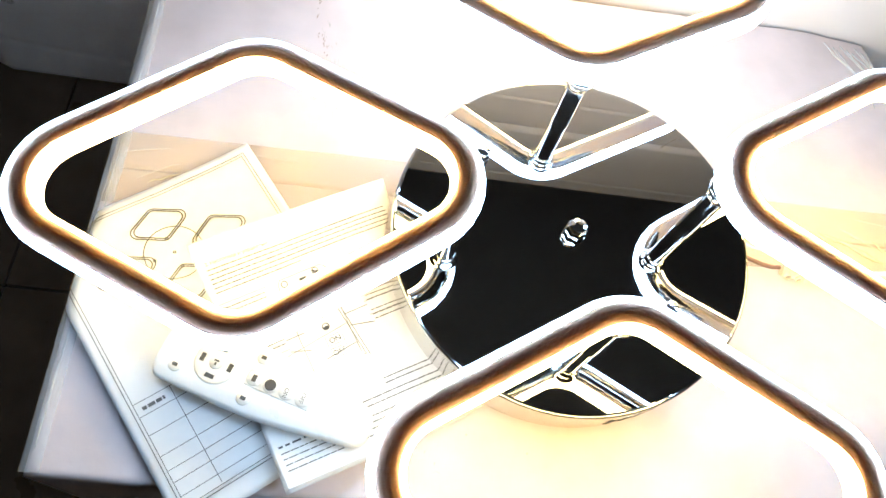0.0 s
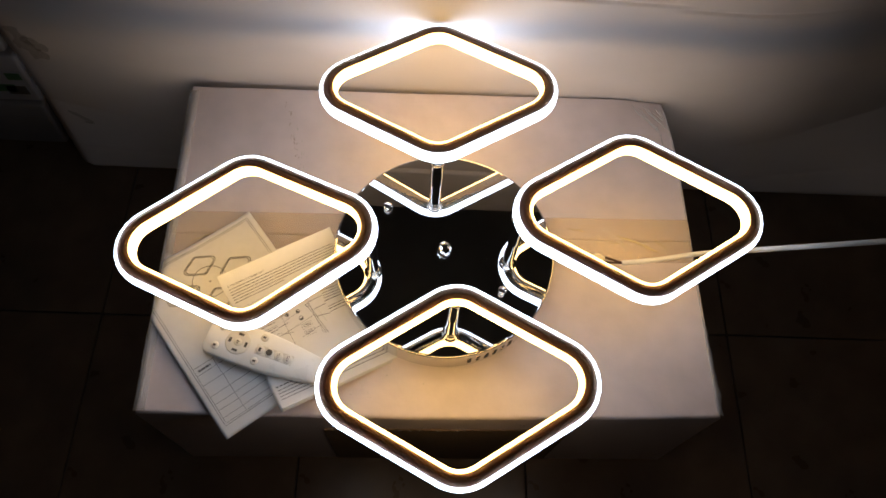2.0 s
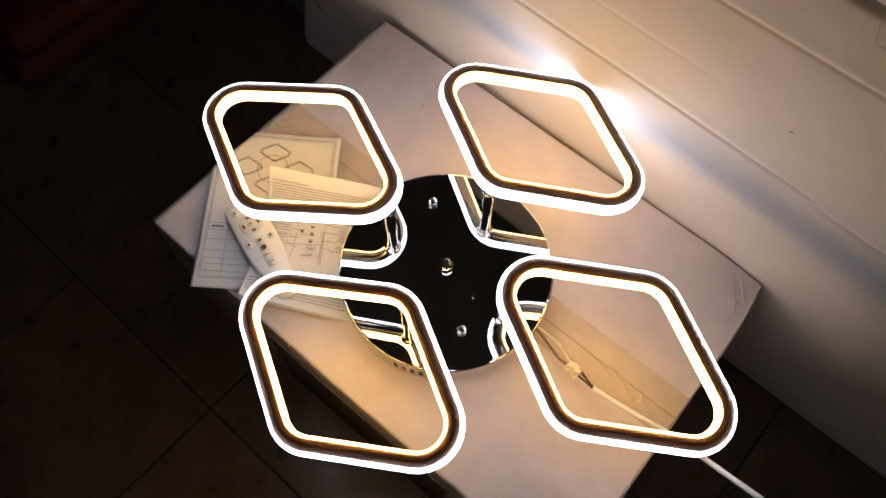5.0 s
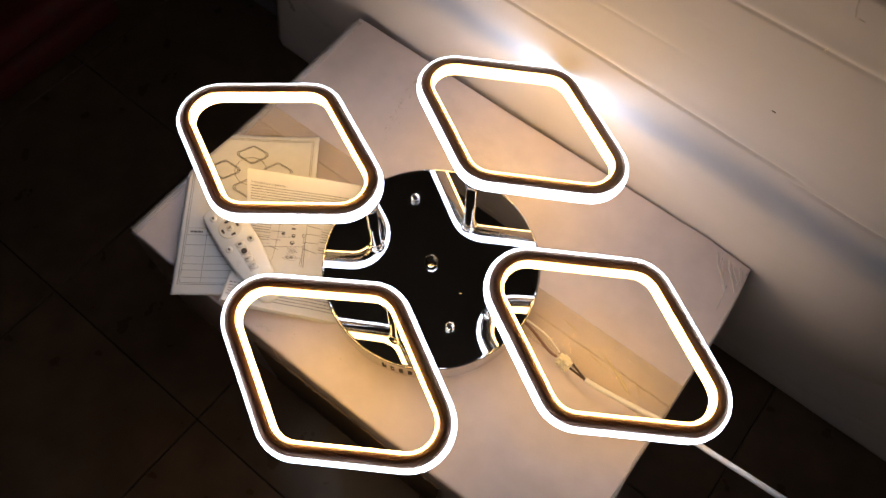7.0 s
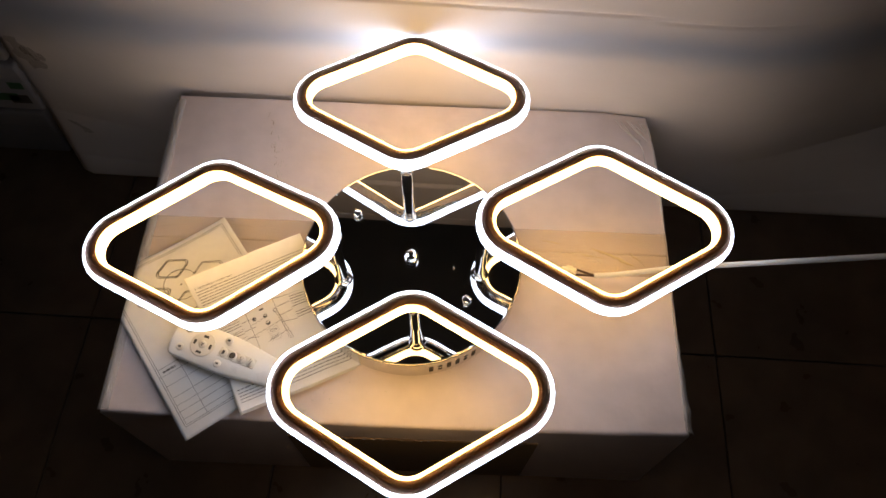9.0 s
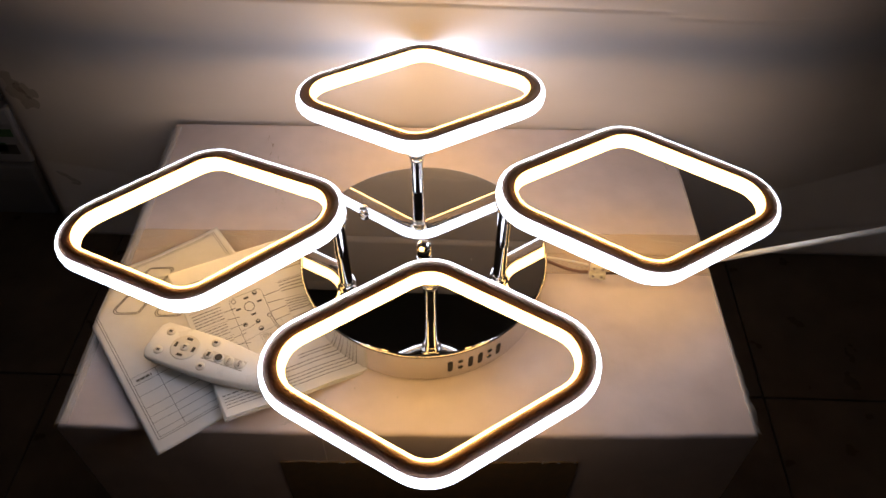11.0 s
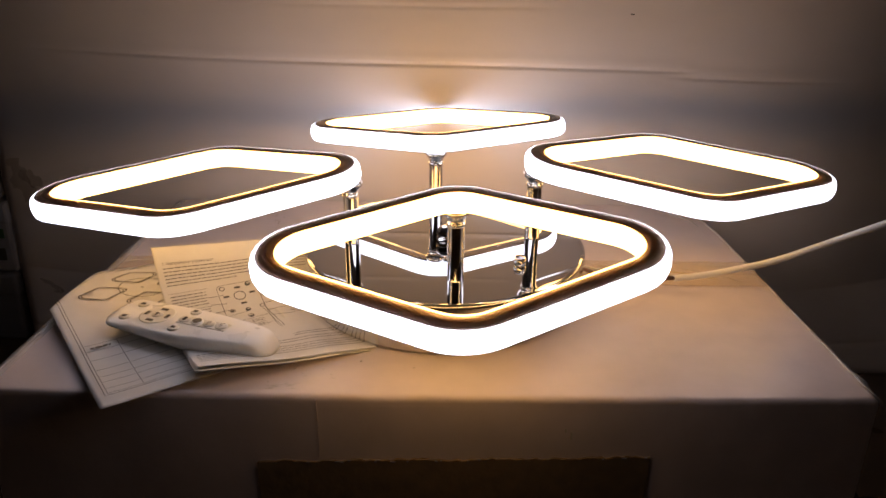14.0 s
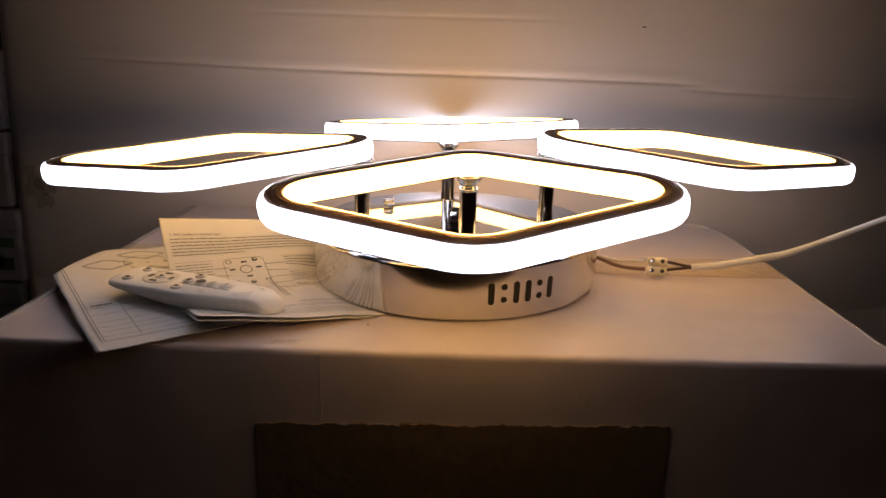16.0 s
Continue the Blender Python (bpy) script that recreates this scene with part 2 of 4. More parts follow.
def carton_body(z0, z1, nv):
    """The body of a large carton from z0 to z1, with its folded face and rounded upper and lower edges."""
    def face(u, v):
        x = X0 + (X1 - X0) * u
        z = z0 + (z1 - z0) * v
        rim = 0.010
        edge = 0.006 * max(0.0, 1 - u * (X1 - X0) / rim) ** 2
        edge += 0.006 * max(0.0, 1 - (z - z0) / rim) ** 2 + 0.007 * max(0.0, 1 - (z1 - z) / rim) ** 2
        return panel_point(x, z) + Vector((0, edge, 0))

    bm = bmesh.new()
    nu = 110
    grid = [[bm.verts.new(face(i / nu, j / nv)) for j in range(nv + 1)] for i in range(nu + 1)]
    for i in range(nu):
        for j in range(nv):
            bm.faces.new((grid[i][j], grid[i + 1][j], grid[i + 1][j + 1], grid[i][j + 1]))
    back = {}
    sides = ([(0, j) for j in range(nv + 1)], [(nu, j) for j in range(nv + 1)], [(i, 0) for i in range(nu + 1)], [(i, nv) for i in range(nu + 1)])
    for i, j in itertools.chain(*sides):
        if (i, j) not in back:
            p = grid[i][j].co
            back[(i, j)] = bm.verts.new((p.x, 0.66, p.z))
    for seq in sides:
        for a, b in zip(seq, seq[1:]):
            bm.faces.new((grid[a[0]][a[1]], grid[b[0]][b[1]], back[b], back[a]))
    return bm


panel = thing("carton_box", "large white cardboard carton with pressed folds and scuffs on the floor", "box")
part("body", carton_body(FLOOR, TOPZ, 460), M_PANEL, panel, smooth=True)
part("scuff", box_bm(0.0045, 0.0012, 0.0014, 0.0003, at=(0.196, face_y(0.2135) - 0.0004, 0.2135)), M_ICON, panel, "small dark nick in the cardboard")
for x, z, wide, high, tilt in ((0.1985, 0.3575, 0.0009, 0.010, -8), (0.2005, 0.3485, 0.0009, 0.009, -16), (0.2035, 0.3405, 0.0009, 0.008, -24), (0.2105, 0.3370, 0.0055, 0.0008, -4)):
    part("slit", box_bm(wide, 0.0012, high), M_SCUFF, panel, "thin curved cut in the cardboard").matrix_basis = pose(x, face_y(z) - 0.0002, z, 0, tilt, 0)
part("scuff", box_bm(0.0012, 0.0010, 0.007, 0.0002), M_TERMINAL, panel, "small yellowish tear").matrix_basis = pose(0.201, face_y(0.297) + 0.0002, 0.297, 0, 25, 0)


def smear(x, z, wide, high, tilt, seed):
    """A flat stain with a ragged outline that follows the panel's face."""
    def surf(u, v):
        half = 0.5 * math.sin(math.pi * (0.04 + 0.92 * u)) ** 0.6 * (0.7 + 0.6 * abs(noise.noise(Vector((u * 6, seed, 1)))))
        px, pz = (u - 0.5) * wide, (v - 0.5) * 2 * half * high + 0.3 * high * noise.noise(Vector((u * 4, seed, 8)))
        c, d = math.cos(radians(tilt)), math.sin(radians(tilt))
        return panel_point(x + px * c - pz * d, z + px * d + pz * c) + Vector((0, -0.0007, 0))
    return sheet_bm(surf, 20, 6, 0.0002)


for x, z, wide, high, tilt in ((-0.502, -0.134, 0.030, 0.007, -22), (-0.494, -0.142, 0.014, 0.005, 5), (-0.510, -0.004, 0.040, 0.028, -30), (-0.502, 0.008, 0.030, 0.024, -20), (-0.518, 0.022, 0.026, 0.020, -40)):
    part("stain", smear(x, z, wide, high, tilt, x * 40 + z), M_SMEAR, panel, "faint brownish stain on the cardboard", smooth=True)
upper = thing("carton_box", "white cardboard carton stacked on a larger white carton", "box")
part("body", carton_body(TOPZ + 0.0005, LIDZ, 120), M_PANEL, upper, smooth=True)

# ---- stacked grey cartons at the side ----
for k in range(6):
    stack = thing("storage_carton", "grey printed carton in a stack on the floor" if k == 0 else "grey printed carton lying in a stack of cartons", "box",
                  at=(-0.86 + 0.006 * (k % 2), 0.47 + 0.003 * (k % 3), FLOOR + 0.1 * k), group="stack of cartons")
    part("body", box_bm(0.56, 0.35, 0.097, 0.004, at=(0, 0, 0.049)), M_DARKBOX, stack)
    part("lid", box_bm(0.566, 0.356, 0.03, 0.004, at=(0, 0, 0.083)), M_DARKBOX, stack)
    if k == 1:
        for j, (bx, bz, bw, bh, mt) in enumerate(((0.262, 0.055, 0.02, 0.013, M_GREEN), (0.23, 0.03, 0.05, 0.015, M_GREEN), (0.19, 0.05, 0.03, 0.02, M_ICON), (0.255, 0.026, 0.028, 0.017, M_ICON))):
            part("print_bar", box_bm(bw, 0.0008, bh, at=(bx, -0.1757, bz)), mt, stack)
red = thing("folded_cloth", "dark red folded cloth lying on the floor in shadow", "cloth", at=(-0.93, 0.0, FLOOR))
bm = box_bm(0.3, 0.26, 0.06, 0.02, at=(0, 0, 0.03), segments=3)
part("layer", bm, M_RED, red, smooth=True)
part("layer", box_bm(0.27, 0.24, 0.05, 0.02, at=(0.01, 0.01, 0.083), segments=3), M_RED, red, smooth=True)

# ---- the white carton that carries the lamp ----
carton = thing("carton_box", "white cardboard carton with taped top flaps standing on the floor", "box", at=(-0.0115, 0.0382, 0), turn=1.25)
BW, BD = 0.602, 0.4102


def crush(x, y):
    """How far the crushed back corner of the top is pulled in and sunk, and the other back corner pushed out."""
    f = max(0.0, min(1.0, (y - 0.095) / 0.108)) ** 2 * max(0.0, min(1.0, (x - 0.235) / 0.065))
    g = max(0.0, -x / 0.3) * max(0.0, y / 0.2) ** 1.5
    return Vector((-0.0065 * f - 0.0035 * g, -0.001 * f + 0.0040 * g, -0.006 * f))


bm = box_bm(BW - 0.003, BD - 0.003, -FLOOR - 0.004, 0.003, at=(0, 0, (FLOOR - 0.004) / 2))
for v in bm.verts:
    if v.co.x > 0.27 and v.co.y > 0.17 and v.co.z > -0.05:
        v.co += Vector((-0.012, -0.003, -0.009))
    elif v.co.x < -0.27 and v.co.y > 0.17:
        v.co += Vector((-0.0030, 0.0035, 0))
part("body", bm, M_CARTON, carton)


def flap(sign):
    depth = BD / 2 - 0.0003

    def surf(u, v):
        x = (u - 0.5) * BW
        s = v * (depth + (0.222 if sign < 0 else 0.07))
        r = 0.0032
        flat_end = depth - r
        if s <= flat_end:
            y, drop = s, 0.0
        elif s <= flat_end + r * math.pi / 2:
            a = (s - flat_end) / r
            y, drop = flat_end + r * math.sin(a), r * (1 - math.cos(a))
        else:
            y, drop = depth, r + (s - flat_end - r * math.pi / 2)
        fade = max(0.0, 1 - drop / 0.225)
        ex = BW / 2 - abs(x)
        if ex < 0.003:
            drop = max(drop, 0.003 - math.sqrt(max(0.0, 0.003 ** 2 - (0.003 - ex) ** 2)))
        k = max(0.0, 1 - (2 * x / BW) ** 2)
        near = max(0.0, min(1.0, (y - depth + 0.07) / 0.07)) ** 1.5
        bow = -0.0012 * near if sign < 0 else 0.0015 * k * near
        warp = 0.0007 * noise.noise(Vector((x * 9, y * 9 * sign, 3))) + 0.0005 * noise.noise(Vector((x * 40, y * 40 * sign, 7)))
        gap = max(0.0, 0.0007 * noise.noise(Vector((x * 34, 0.3 * sign, 6))) + (0.00045 if x > 0.235 else 0.0001)) * max(0.0, 1 - s / 0.012)
        out = (0.0035 * k * near + 0.0008 * noise.noise(Vector((x * 25, drop * 12, 2))) * near) * fade if sign < 0 else -0.003 * (1 - max(0.0, 1 - drop / 0.06))
        p = Vector((x, sign * (0.0003 + y + gap + out), bow * (1 - min(1.0, drop / 0.2)) - drop + warp * (1 - min(1.0, drop / 0.08)) ** 2 - 0.0004))
        return p + crush(p.x, p.y) * (1 - min(1.0, drop / 0.15))
    return sheet_bm(lambda u, v: surf(0.5 - 0.5 * math.cos(math.pi * u), (v ** 0.8 if sign > 0 else v)), 90, 220, 0.0030)


part("flap_front", flap(-1), M_CARTON, carton, smooth=True)
part("flap_back", flap(1), M_CARTON, carton, smooth=True)


def tape_surf(u, v):
    x = (u - 0.5) * (BW - 0.004)
    y = (v - 0.5) * 0.056 + 0.0
    w = 0.00035 * noise.noise(Vector((x * 60, y * 60, 1))) + 0.0006 * max(0, noise.noise(Vector((x * 18, y * 30, 5))))
    return Vector((x, y, 0.0009 + w))


part("tape", sheet_bm(tape_surf, 120, 16, 0.0002), M_TAPE, carton, "clear wrinkled packing tape over the flap seam", smooth=True)


def streak(x, y, length, width, turn, seed):
    """A patch of loose yellowed tape with pointed ends, standing a little off the carton."""
    def surf(u, v):
        wide = width * math.sin(math.pi * (0.06 + 0.88 * u)) ** 0.8 * (0.75 + 0.5 * noise.noise(Vector((u * 5, seed, 2))))
        l, q = (u - 0.5) * length, (v - 0.5) * wide + 0.0015 * noise.noise(Vector((u * 4, seed, 7)))
        px, py = x + l * math.cos(turn) - q * math.sin(turn), y + l * math.sin(turn) + q * math.cos(turn)
        base = tape_surf(px / (BW - 0.004) + 0.5, py / 0.056 + 0.5).z
        return Vector((px, py, base + 0.0004 + 0.0005 * math.sin(math.pi * v) * (1 + noise.noise(Vector((u * 14, v * 3, seed))))))
    return sheet_bm(surf, 26, 5, 0.0002)


for k, (x, y, length, width, turn) in enumerate(((0.166, 0.012, 0.022, 0.0022, -12), (0.228, 0.000, 0.034, 0.0034, -20), (0.246, -0.009, 0.030, 0.0045, -26), (0.262, -0.004, 0.020, 0.0026, -38),
                                                 (0.212, -0.005, 0.026, 0.0020, -9), (-0.235, 0.004, 0.030, 0.0030, 14), (-0.262, -0.006, 0.022, 0.0024, 22))):
    part("tape", streak(x, y, length, width, radians(turn), k * 3.1), M_GLUE, carton, "loose yellowed patch of clear tape", smooth=True)


def wrinkle(x, y, slant, length, seed):
    """One raised fold of the crumpled tape at the carton's corner, running from the back edge forwards."""
    pts = []
    for k in range(7):
        f = k / 6
        q = Vector((x + slant * f ** 1.3 + 0.0022 * noise.noise(Vector((f * 3, seed, 0))), y - length * f, 0.0004 + 0.0006 * math.sin(math.pi * f)))
        pts.append(q + crush(q.x, q.y))
    return tube(pts, 0.00045, 6, 3)


for k, (x, slant, length) in enumerate(((0.2545, 0.020, 0.027), (0.262, 0.021, 0.036), (0.2665, 0.018, 0.033), (0.271, 0.016, 0.024), (0.2775, 0.017, 0.030),
                                        (0.283, 0.010, 0.016), (0.2875, 0.008, 0.020), (0.292, 0.004, 0.014))):
    part("tape", wrinkle(x, 0.1955 - 0.003 * (k % 3), slant, length, k * 1.7), M_RIDGE, carton, "raised fold of crumpled clear tape", smooth=True)
part("tape", wrinkle(0.2835, 0.164, 0.002, 0.034, 31.0), M_RIDGE, carton, "raised fold of crumpled clear tape", smooth=True)
for x0, x1, seed in ((-0.297, -0.2955, 3.0), (0.2975, 0.2985, 8.0)):
    pts = []
    for k in range(40):
        f = k / 39
        q = Vector((x0 + (x1 - x0) * f + 0.0011 * noise.noise(Vector((f * 14, seed, 1))), -0.19 + 0.385 * f, 0.0003 + 0.0006 * noise.noise(Vector((f * 22, seed, 5)))))
        pts.append(q + crush(q.x, q.y))
    part("tape", tube(pts, 0.0006, 6, 2), M_RIDGE, carton, "rolled edge of clear tape", smooth=True)


def tape_fold(x, y, dx, dy, seed):
    """A short raised fold in the tape that covers the seam."""
    return tube([(x + dx * f + 0.0016 * noise.noise(Vector((f * 4, seed, 2))), y + dy * f, 0.0010 + 0.0007 * math.sin(math.pi * f)) for f in (0, 0.25, 0.5, 0.75, 1)], 0.0004, 6, 3)


for k, (x, y, dx, dy) in enumerate(((0.205, 0.006, 0.018, -0.020), (0.213, 0.003, 0.010, -0.016), (0.232, 0.010, 0.022, -0.012), (0.262, -0.004, 0.016, -0.019), (0.268, 0.013, 0.020, -0.008),
                                    (0.150, -0.020, 0.045, 0.004), (0.245, 0.020, 0.040, -0.006), (-0.292, 0.012, 0.030, 0.006), (-0.280, -0.008, 0.026, 0.015), (-0.225, 0.021, 0.050, -0.004), (-0.205, 0.004, 0.020, 0.012))):
    part("tape", tape_fold(x, y, dx, dy, k * 2.3), M_RIDGE, carton, "raised fold of clear tape", smooth=True)


def torn_tape(u, v):
    y = -BD / 2 + 0.003 + v * 0.11
    rag = noise.noise(Vector((y * 70, 0, 4))) + 0.5 * noise.noise(Vector((y * 240, 0, 8)))
    wide = 0.0042 * (1 - v) ** 0.6 * (1 + 0.4 * rag) + 0.0046 * max(0.0, 1 - v / 0.17)
    return Vector((BW / 2 - 0.004 + u * (0.004 + wide), y, 0.0012 - u * u * (0.005 + 0.010 * max(0.0, 1 - v / 0.15)) + 0.0016 * rag * u))


part("tape", sheet_bm(torn_tape, 8, 60, 0.0003), M_FILM, carton, "torn clear tape along the edge", smooth=True)


def side_tape(u, v):
    x = -BW / 2 - 0.003 + u * 0.013
    y = -BD / 2 + 0.002 + v * (BD - 0.01)
    wob = noise.noise(Vector((y * 30, u * 2, 9)))
    return Vector((x, y, 0.0012 - 0.004 * (1 - u) ** 3 + 0.0012 * max(0, wob) * (1 - u))) + crush(x, y)


part("tape", sheet_bm(side_tape, 8, 60, 0.0002), M_FILM, carton, "clear tape along the edge", smooth=True)

def front_y(x, z):
    """The bulging front of the carton, in its own axes."""
    return -BD / 2 - 0.0035 * max(0.0, 1 - (2 * x / BW) ** 2) * max(0.0, 1 + z / 0.225) - 0.0006


# brown bare patch on the front, where the white liner is torn off
bm = bmesh.new()
N = 90
rng = random.Random(4)
w0, w1, zt, zb = -0.116, 0.153, -0.054, FLOOR + 0.004
cols = []
for i in range(N + 1):
    f = i / N
    top = zt + 0.007 * f + rng.uniform(-0.0009, 0.0009) + 0.0012 * noise.noise(Vector((f * 9, 0, 3)))
    col = []
    for k in range(9):
        z = top + (zb - top) * k / 8
        x = w0 + (w1 - w0 - 0.004 * k / 8) * f
        col.append((x, front_y(x, z) - 0.0012, z))
    cols.append([bm.verts.new(c) for c in col] + [bm.verts.new((col[0][0], col[0][1] + 0.003, col[0][2]))])
for a, b in zip(cols, cols[1:]):
    for k in range(8):
        bm.faces.new((a[k], b[k], b[k + 1], a[k + 1]))
    bm.faces.new((a[0], b[0], b[9], a[9]))
part("bare_patch", bm, M_KRAFT, carton, "brown bare cardboard with a ragged torn upper edge")
for k in range(16):
    f = rng.uniform(0.08, 1.0)
    x, z = w0 + (w1 - w0) * f, zt + 0.007 * f + rng.uniform(-0.0006, 0.0010)
    part("paper_fibre", box_bm(rng.uniform(0.0012, 0.0036), 0.0010, 0.0006, at=(x, front_y(x, z) - 0.0016, z)), M_DARKBOX, carton)
for x, z, sx, sz in ((0.022, -0.098, 0.003, 0.012), (0.026, -0.104, 0.006, 0.004), (0.098, -0.030, 0.0012, 0.006), (0.094, -0.026, 0.0010, 0.003)):
    part("scuff", box_bm(sx, 0.0010, sz, 0.0003, at=(x, front_y(x, z) - 0.0002, z)), M_SCUFF, carton, "small grey scuff")
for k in range(5):
    z = -0.008 - 0.0095 * k
    part("crease", box_bm(0.0006, 0.0008, 0.0092, at=(-0.073 + 0.0003 * (k % 2), front_y(-0.073, z) + 0.0001, z)), M_CARTON, carton, "thin vertical crease")
rng = random.Random(9)


def sag(y):
    """How far the carton's top sinks towards its front edge."""
    return -0.0012 * max(0.0, min(1.0, (-y - BD / 2 + 0.07) / 0.07)) ** 1.5


def rub(x, y, length, width, turn):
    """A short rubbed streak with pointed ends on the carton's top."""
    bm = bmesh.new()
    n = 7
    rows = []
    for i in range(n + 1):
        f = i / n
        w = width * (0.15 + math.sin(math.pi * f)) * rng.uniform(0.4, 1.0)
        o = rng.uniform(-0.3, 0.3) * width
        c, d = math.cos(turn), math.sin(turn)
        l = (f - 0.5) * length
        rows.append([bm.verts.new((x + c * l - d * q, y + d * l + c * q, h)) for q, h in ((o - w / 2, 0.00022 + sag(y)), (o, 0.0003 + sag(y)), (o + w / 2, 0.00022 + sag(y)))])
    for a, b in zip(rows, rows[1:]):
        for k in (0, 1):
            bm.faces.new((a[k], b[k], b[k + 1], a[k + 1]))
    return bm


for k in range(26):
    f = rng.random()
    x, y = -0.147 - 0.024 * f + rng.gauss(0, 0.0045), 0.050 + 0.095 * f + rng.gauss(0, 0.004)
    part("scuff", rub(x, y, rng.uniform(0.002, 0.008), rng.uniform(0.0005, 0.0014), radians(rng.uniform(85, 125))), M_SCUFF, carton)
for k in range(22):
    f = rng.random()
    x, y = -0.185 + 0.026 * f + rng.gauss(0, 0.0018), 0.186 - 0.100 * f + rng.gauss(0, 0.003)
    part("scuff", rub(x, y, rng.uniform(0.0015, 0.006), rng.uniform(0.0004, 0.0012), radians(rng.uniform(75, 110))), M_FLECK, carton, "small brown fleck of torn liner")
for k in range(6):
    part("scuff", rub(-0.116 + rng.gauss(0, 0.003), 0.170 + 0.003 * k, rng.uniform(0.002, 0.005), 0.0007, radians(100)), M_SCUFF, carton)
for k in range(14):
    x, y = rng.uniform(-0.108, -0.076), rng.uniform(-0.2005, -0.193)
    part("scuff", rub(x, y, rng.uniform(0.002, 0.009), rng.uniform(0.0004, 0.0013), radians(rng.uniform(-12, 30))), M_SCUFF, carton)
for k in range(9):
    f = rng.random()
    part("scuff", rub(-0.10 + 0.05 * f + rng.gauss(0, 0.004), -0.160 - 0.035 * f + rng.gauss(0, 0.005), rng.uniform(0.001, 0.004), rng.uniform(0.0004, 0.0010), radians(rng.uniform(0, 180))), M_SCUFF, carton)
for k in range(7):
    x, y = rng.uniform(-0.12, 0.04), rng.uniform(-0.195, -0.150)
    s = rng.uniform(0.0003, 0.0008)
    part("speck", lathe([(0, 0.0002), (s, 0.0001), (s, -0.001)], 7, at=(x, y, 0.0002 + sag(y))), M_SCUFF, carton)

# ---- the lamp ----
HB, RB, TAPER = 0.0406, 0.118, 0.0013
SEAT = (0, 0, 0.0049, 2.0, 0, 5.5)
lamp = thing("ceiling_lamp", "chrome ceiling lamp with four lit rhombus rings lying on a carton", "lamp", at=(0, 0, 0.0009), turn=5.5)
lamp.matrix_basis = pose(*SEAT)
prof = [(0, 0.0), (RB - 0.0033, 0.0), (RB - TAPER - 0.0003, 0.0006), (RB - TAPER, 0.002), (RB - TAPER + 0.00005, 0.003), (RB - 0.00004, HB - 0.0037)]
prof += [(RB - 0.0028 + 0.0028 * math.cos(radians(a)), HB - 0.0029 + 0.0028 * math.sin(radians(a))) for a in range(0, 90, 15)]
part("base_wall", lathe(prof, 128), M_DRUM, lamp, "polished chrome drum side", smooth=True)
bm = lathe([(RB - 0.0021, HB - 0.0002), (RB - 0.0028, HB), (0, HB)], 128)
part("base_plate", bm, M_MIRROR, lamp, "mirror-polished chrome plate")
part("cap_nut", lathe([(0.0060, 0), (0.0071, 0.0010), (0.0074, 0.0028), (0.0068, 0.0042), (0.0058, 0.0049), (0.0069, 0.0057), (0.0074, 0.0074), (0.0066, 0.0100), (0.0052, 0.0120), (0.0030, 0.0132), (0, 0.0135)], 8, at=(0, 0, HB)), M_CHROME, lamp, "small faceted chrome cap nut")
TURN = Matrix.Rotation(radians(-5.5), 4, "Z")
for x, y in ((-0.0625, 0.0485), (0.061, -0.045)):
    p = TURN @ Vector((x, y, 0))
    s = part("screw", lathe([(0.0044, 0), (0.0047, 0.0005), (0.0047, 0.0060), (0.0043, 0.0068), (0.0034, 0.0073), (0, 0.0075)], 24, at=(p.x, p.y, HB)), M_CHROME, lamp, "chrome retaining screw", smooth=True)
    # no groove is cut: a black bar paints the slot's shade
    part("slot", box_bm(0.0072, 0.0009, 0.0006, at=(p.x, p.y, HB + 0.0074)), M_BLACK, s)
part("hole", lathe([(0, 0.0002), (0.0009, 0.0002), (0.0011, 0)], 12, at=(0.0445, -0.012, HB)), M_CHROME, lamp)


def capsule(half_w, half_h, ang, zc, proud=0.0):
    """A rounded upright patch lying on the drum."""
    bm = bmesh.new()
    loop = []
    for i in range(24):
        a = 2 * math.pi * i / 24
        dx, dz = half_w * math.cos(a), half_w * math.sin(a)
        dz += (half_h - half_w) * (1 if math.sin(a) >= 0 else -1)
        loop.append((dx, dz))
    outer = []
    for r in (0.00035 + proud, -0.001):
        outer.append([bm.verts.new(((RB + r - TAPER * (1 - (zc + dz) / HB)) * math.sin(ang + dx / RB), -(RB + r - TAPER * (1 - (zc + dz) / HB)) * math.cos(ang + dx / RB), zc + dz)) for dx, dz in loop])
    bm.faces.new(outer[0])
    for i in range(24):
        j = (i + 1) % 24
        bm.faces.new((outer[0][i], outer[0][j], outer[1][j], outer[1][i]))
    return bm


# vents are not cut through: black patches paint the shade inside them
for k in range(6):
    a = radians(14.3 + 4.6 * k - 5.5)
    pair = k in (1, 4)
    for dz in ((-0.0048, 0.0048) if pair else (0.0,)):
        hh = 0.0024 if pair else 0.0083
        hole = part("vent_hole", capsule(0.0024, hh, a, 0.0202 + dz), M_BLACK, lamp, "black patch in place of a vent hole's shade")
        part("rim", capsule(0.0029, hh + 0.0005, a, 0.0202 + dz, -0.00015), M_CHROME, hole, "thin pressed rim")

# rhombus rings: half diagonals of the middle line and the rounding of its corners
RING_A, RING_B, RING_R = 0.1202, 0.0840, 0.0337


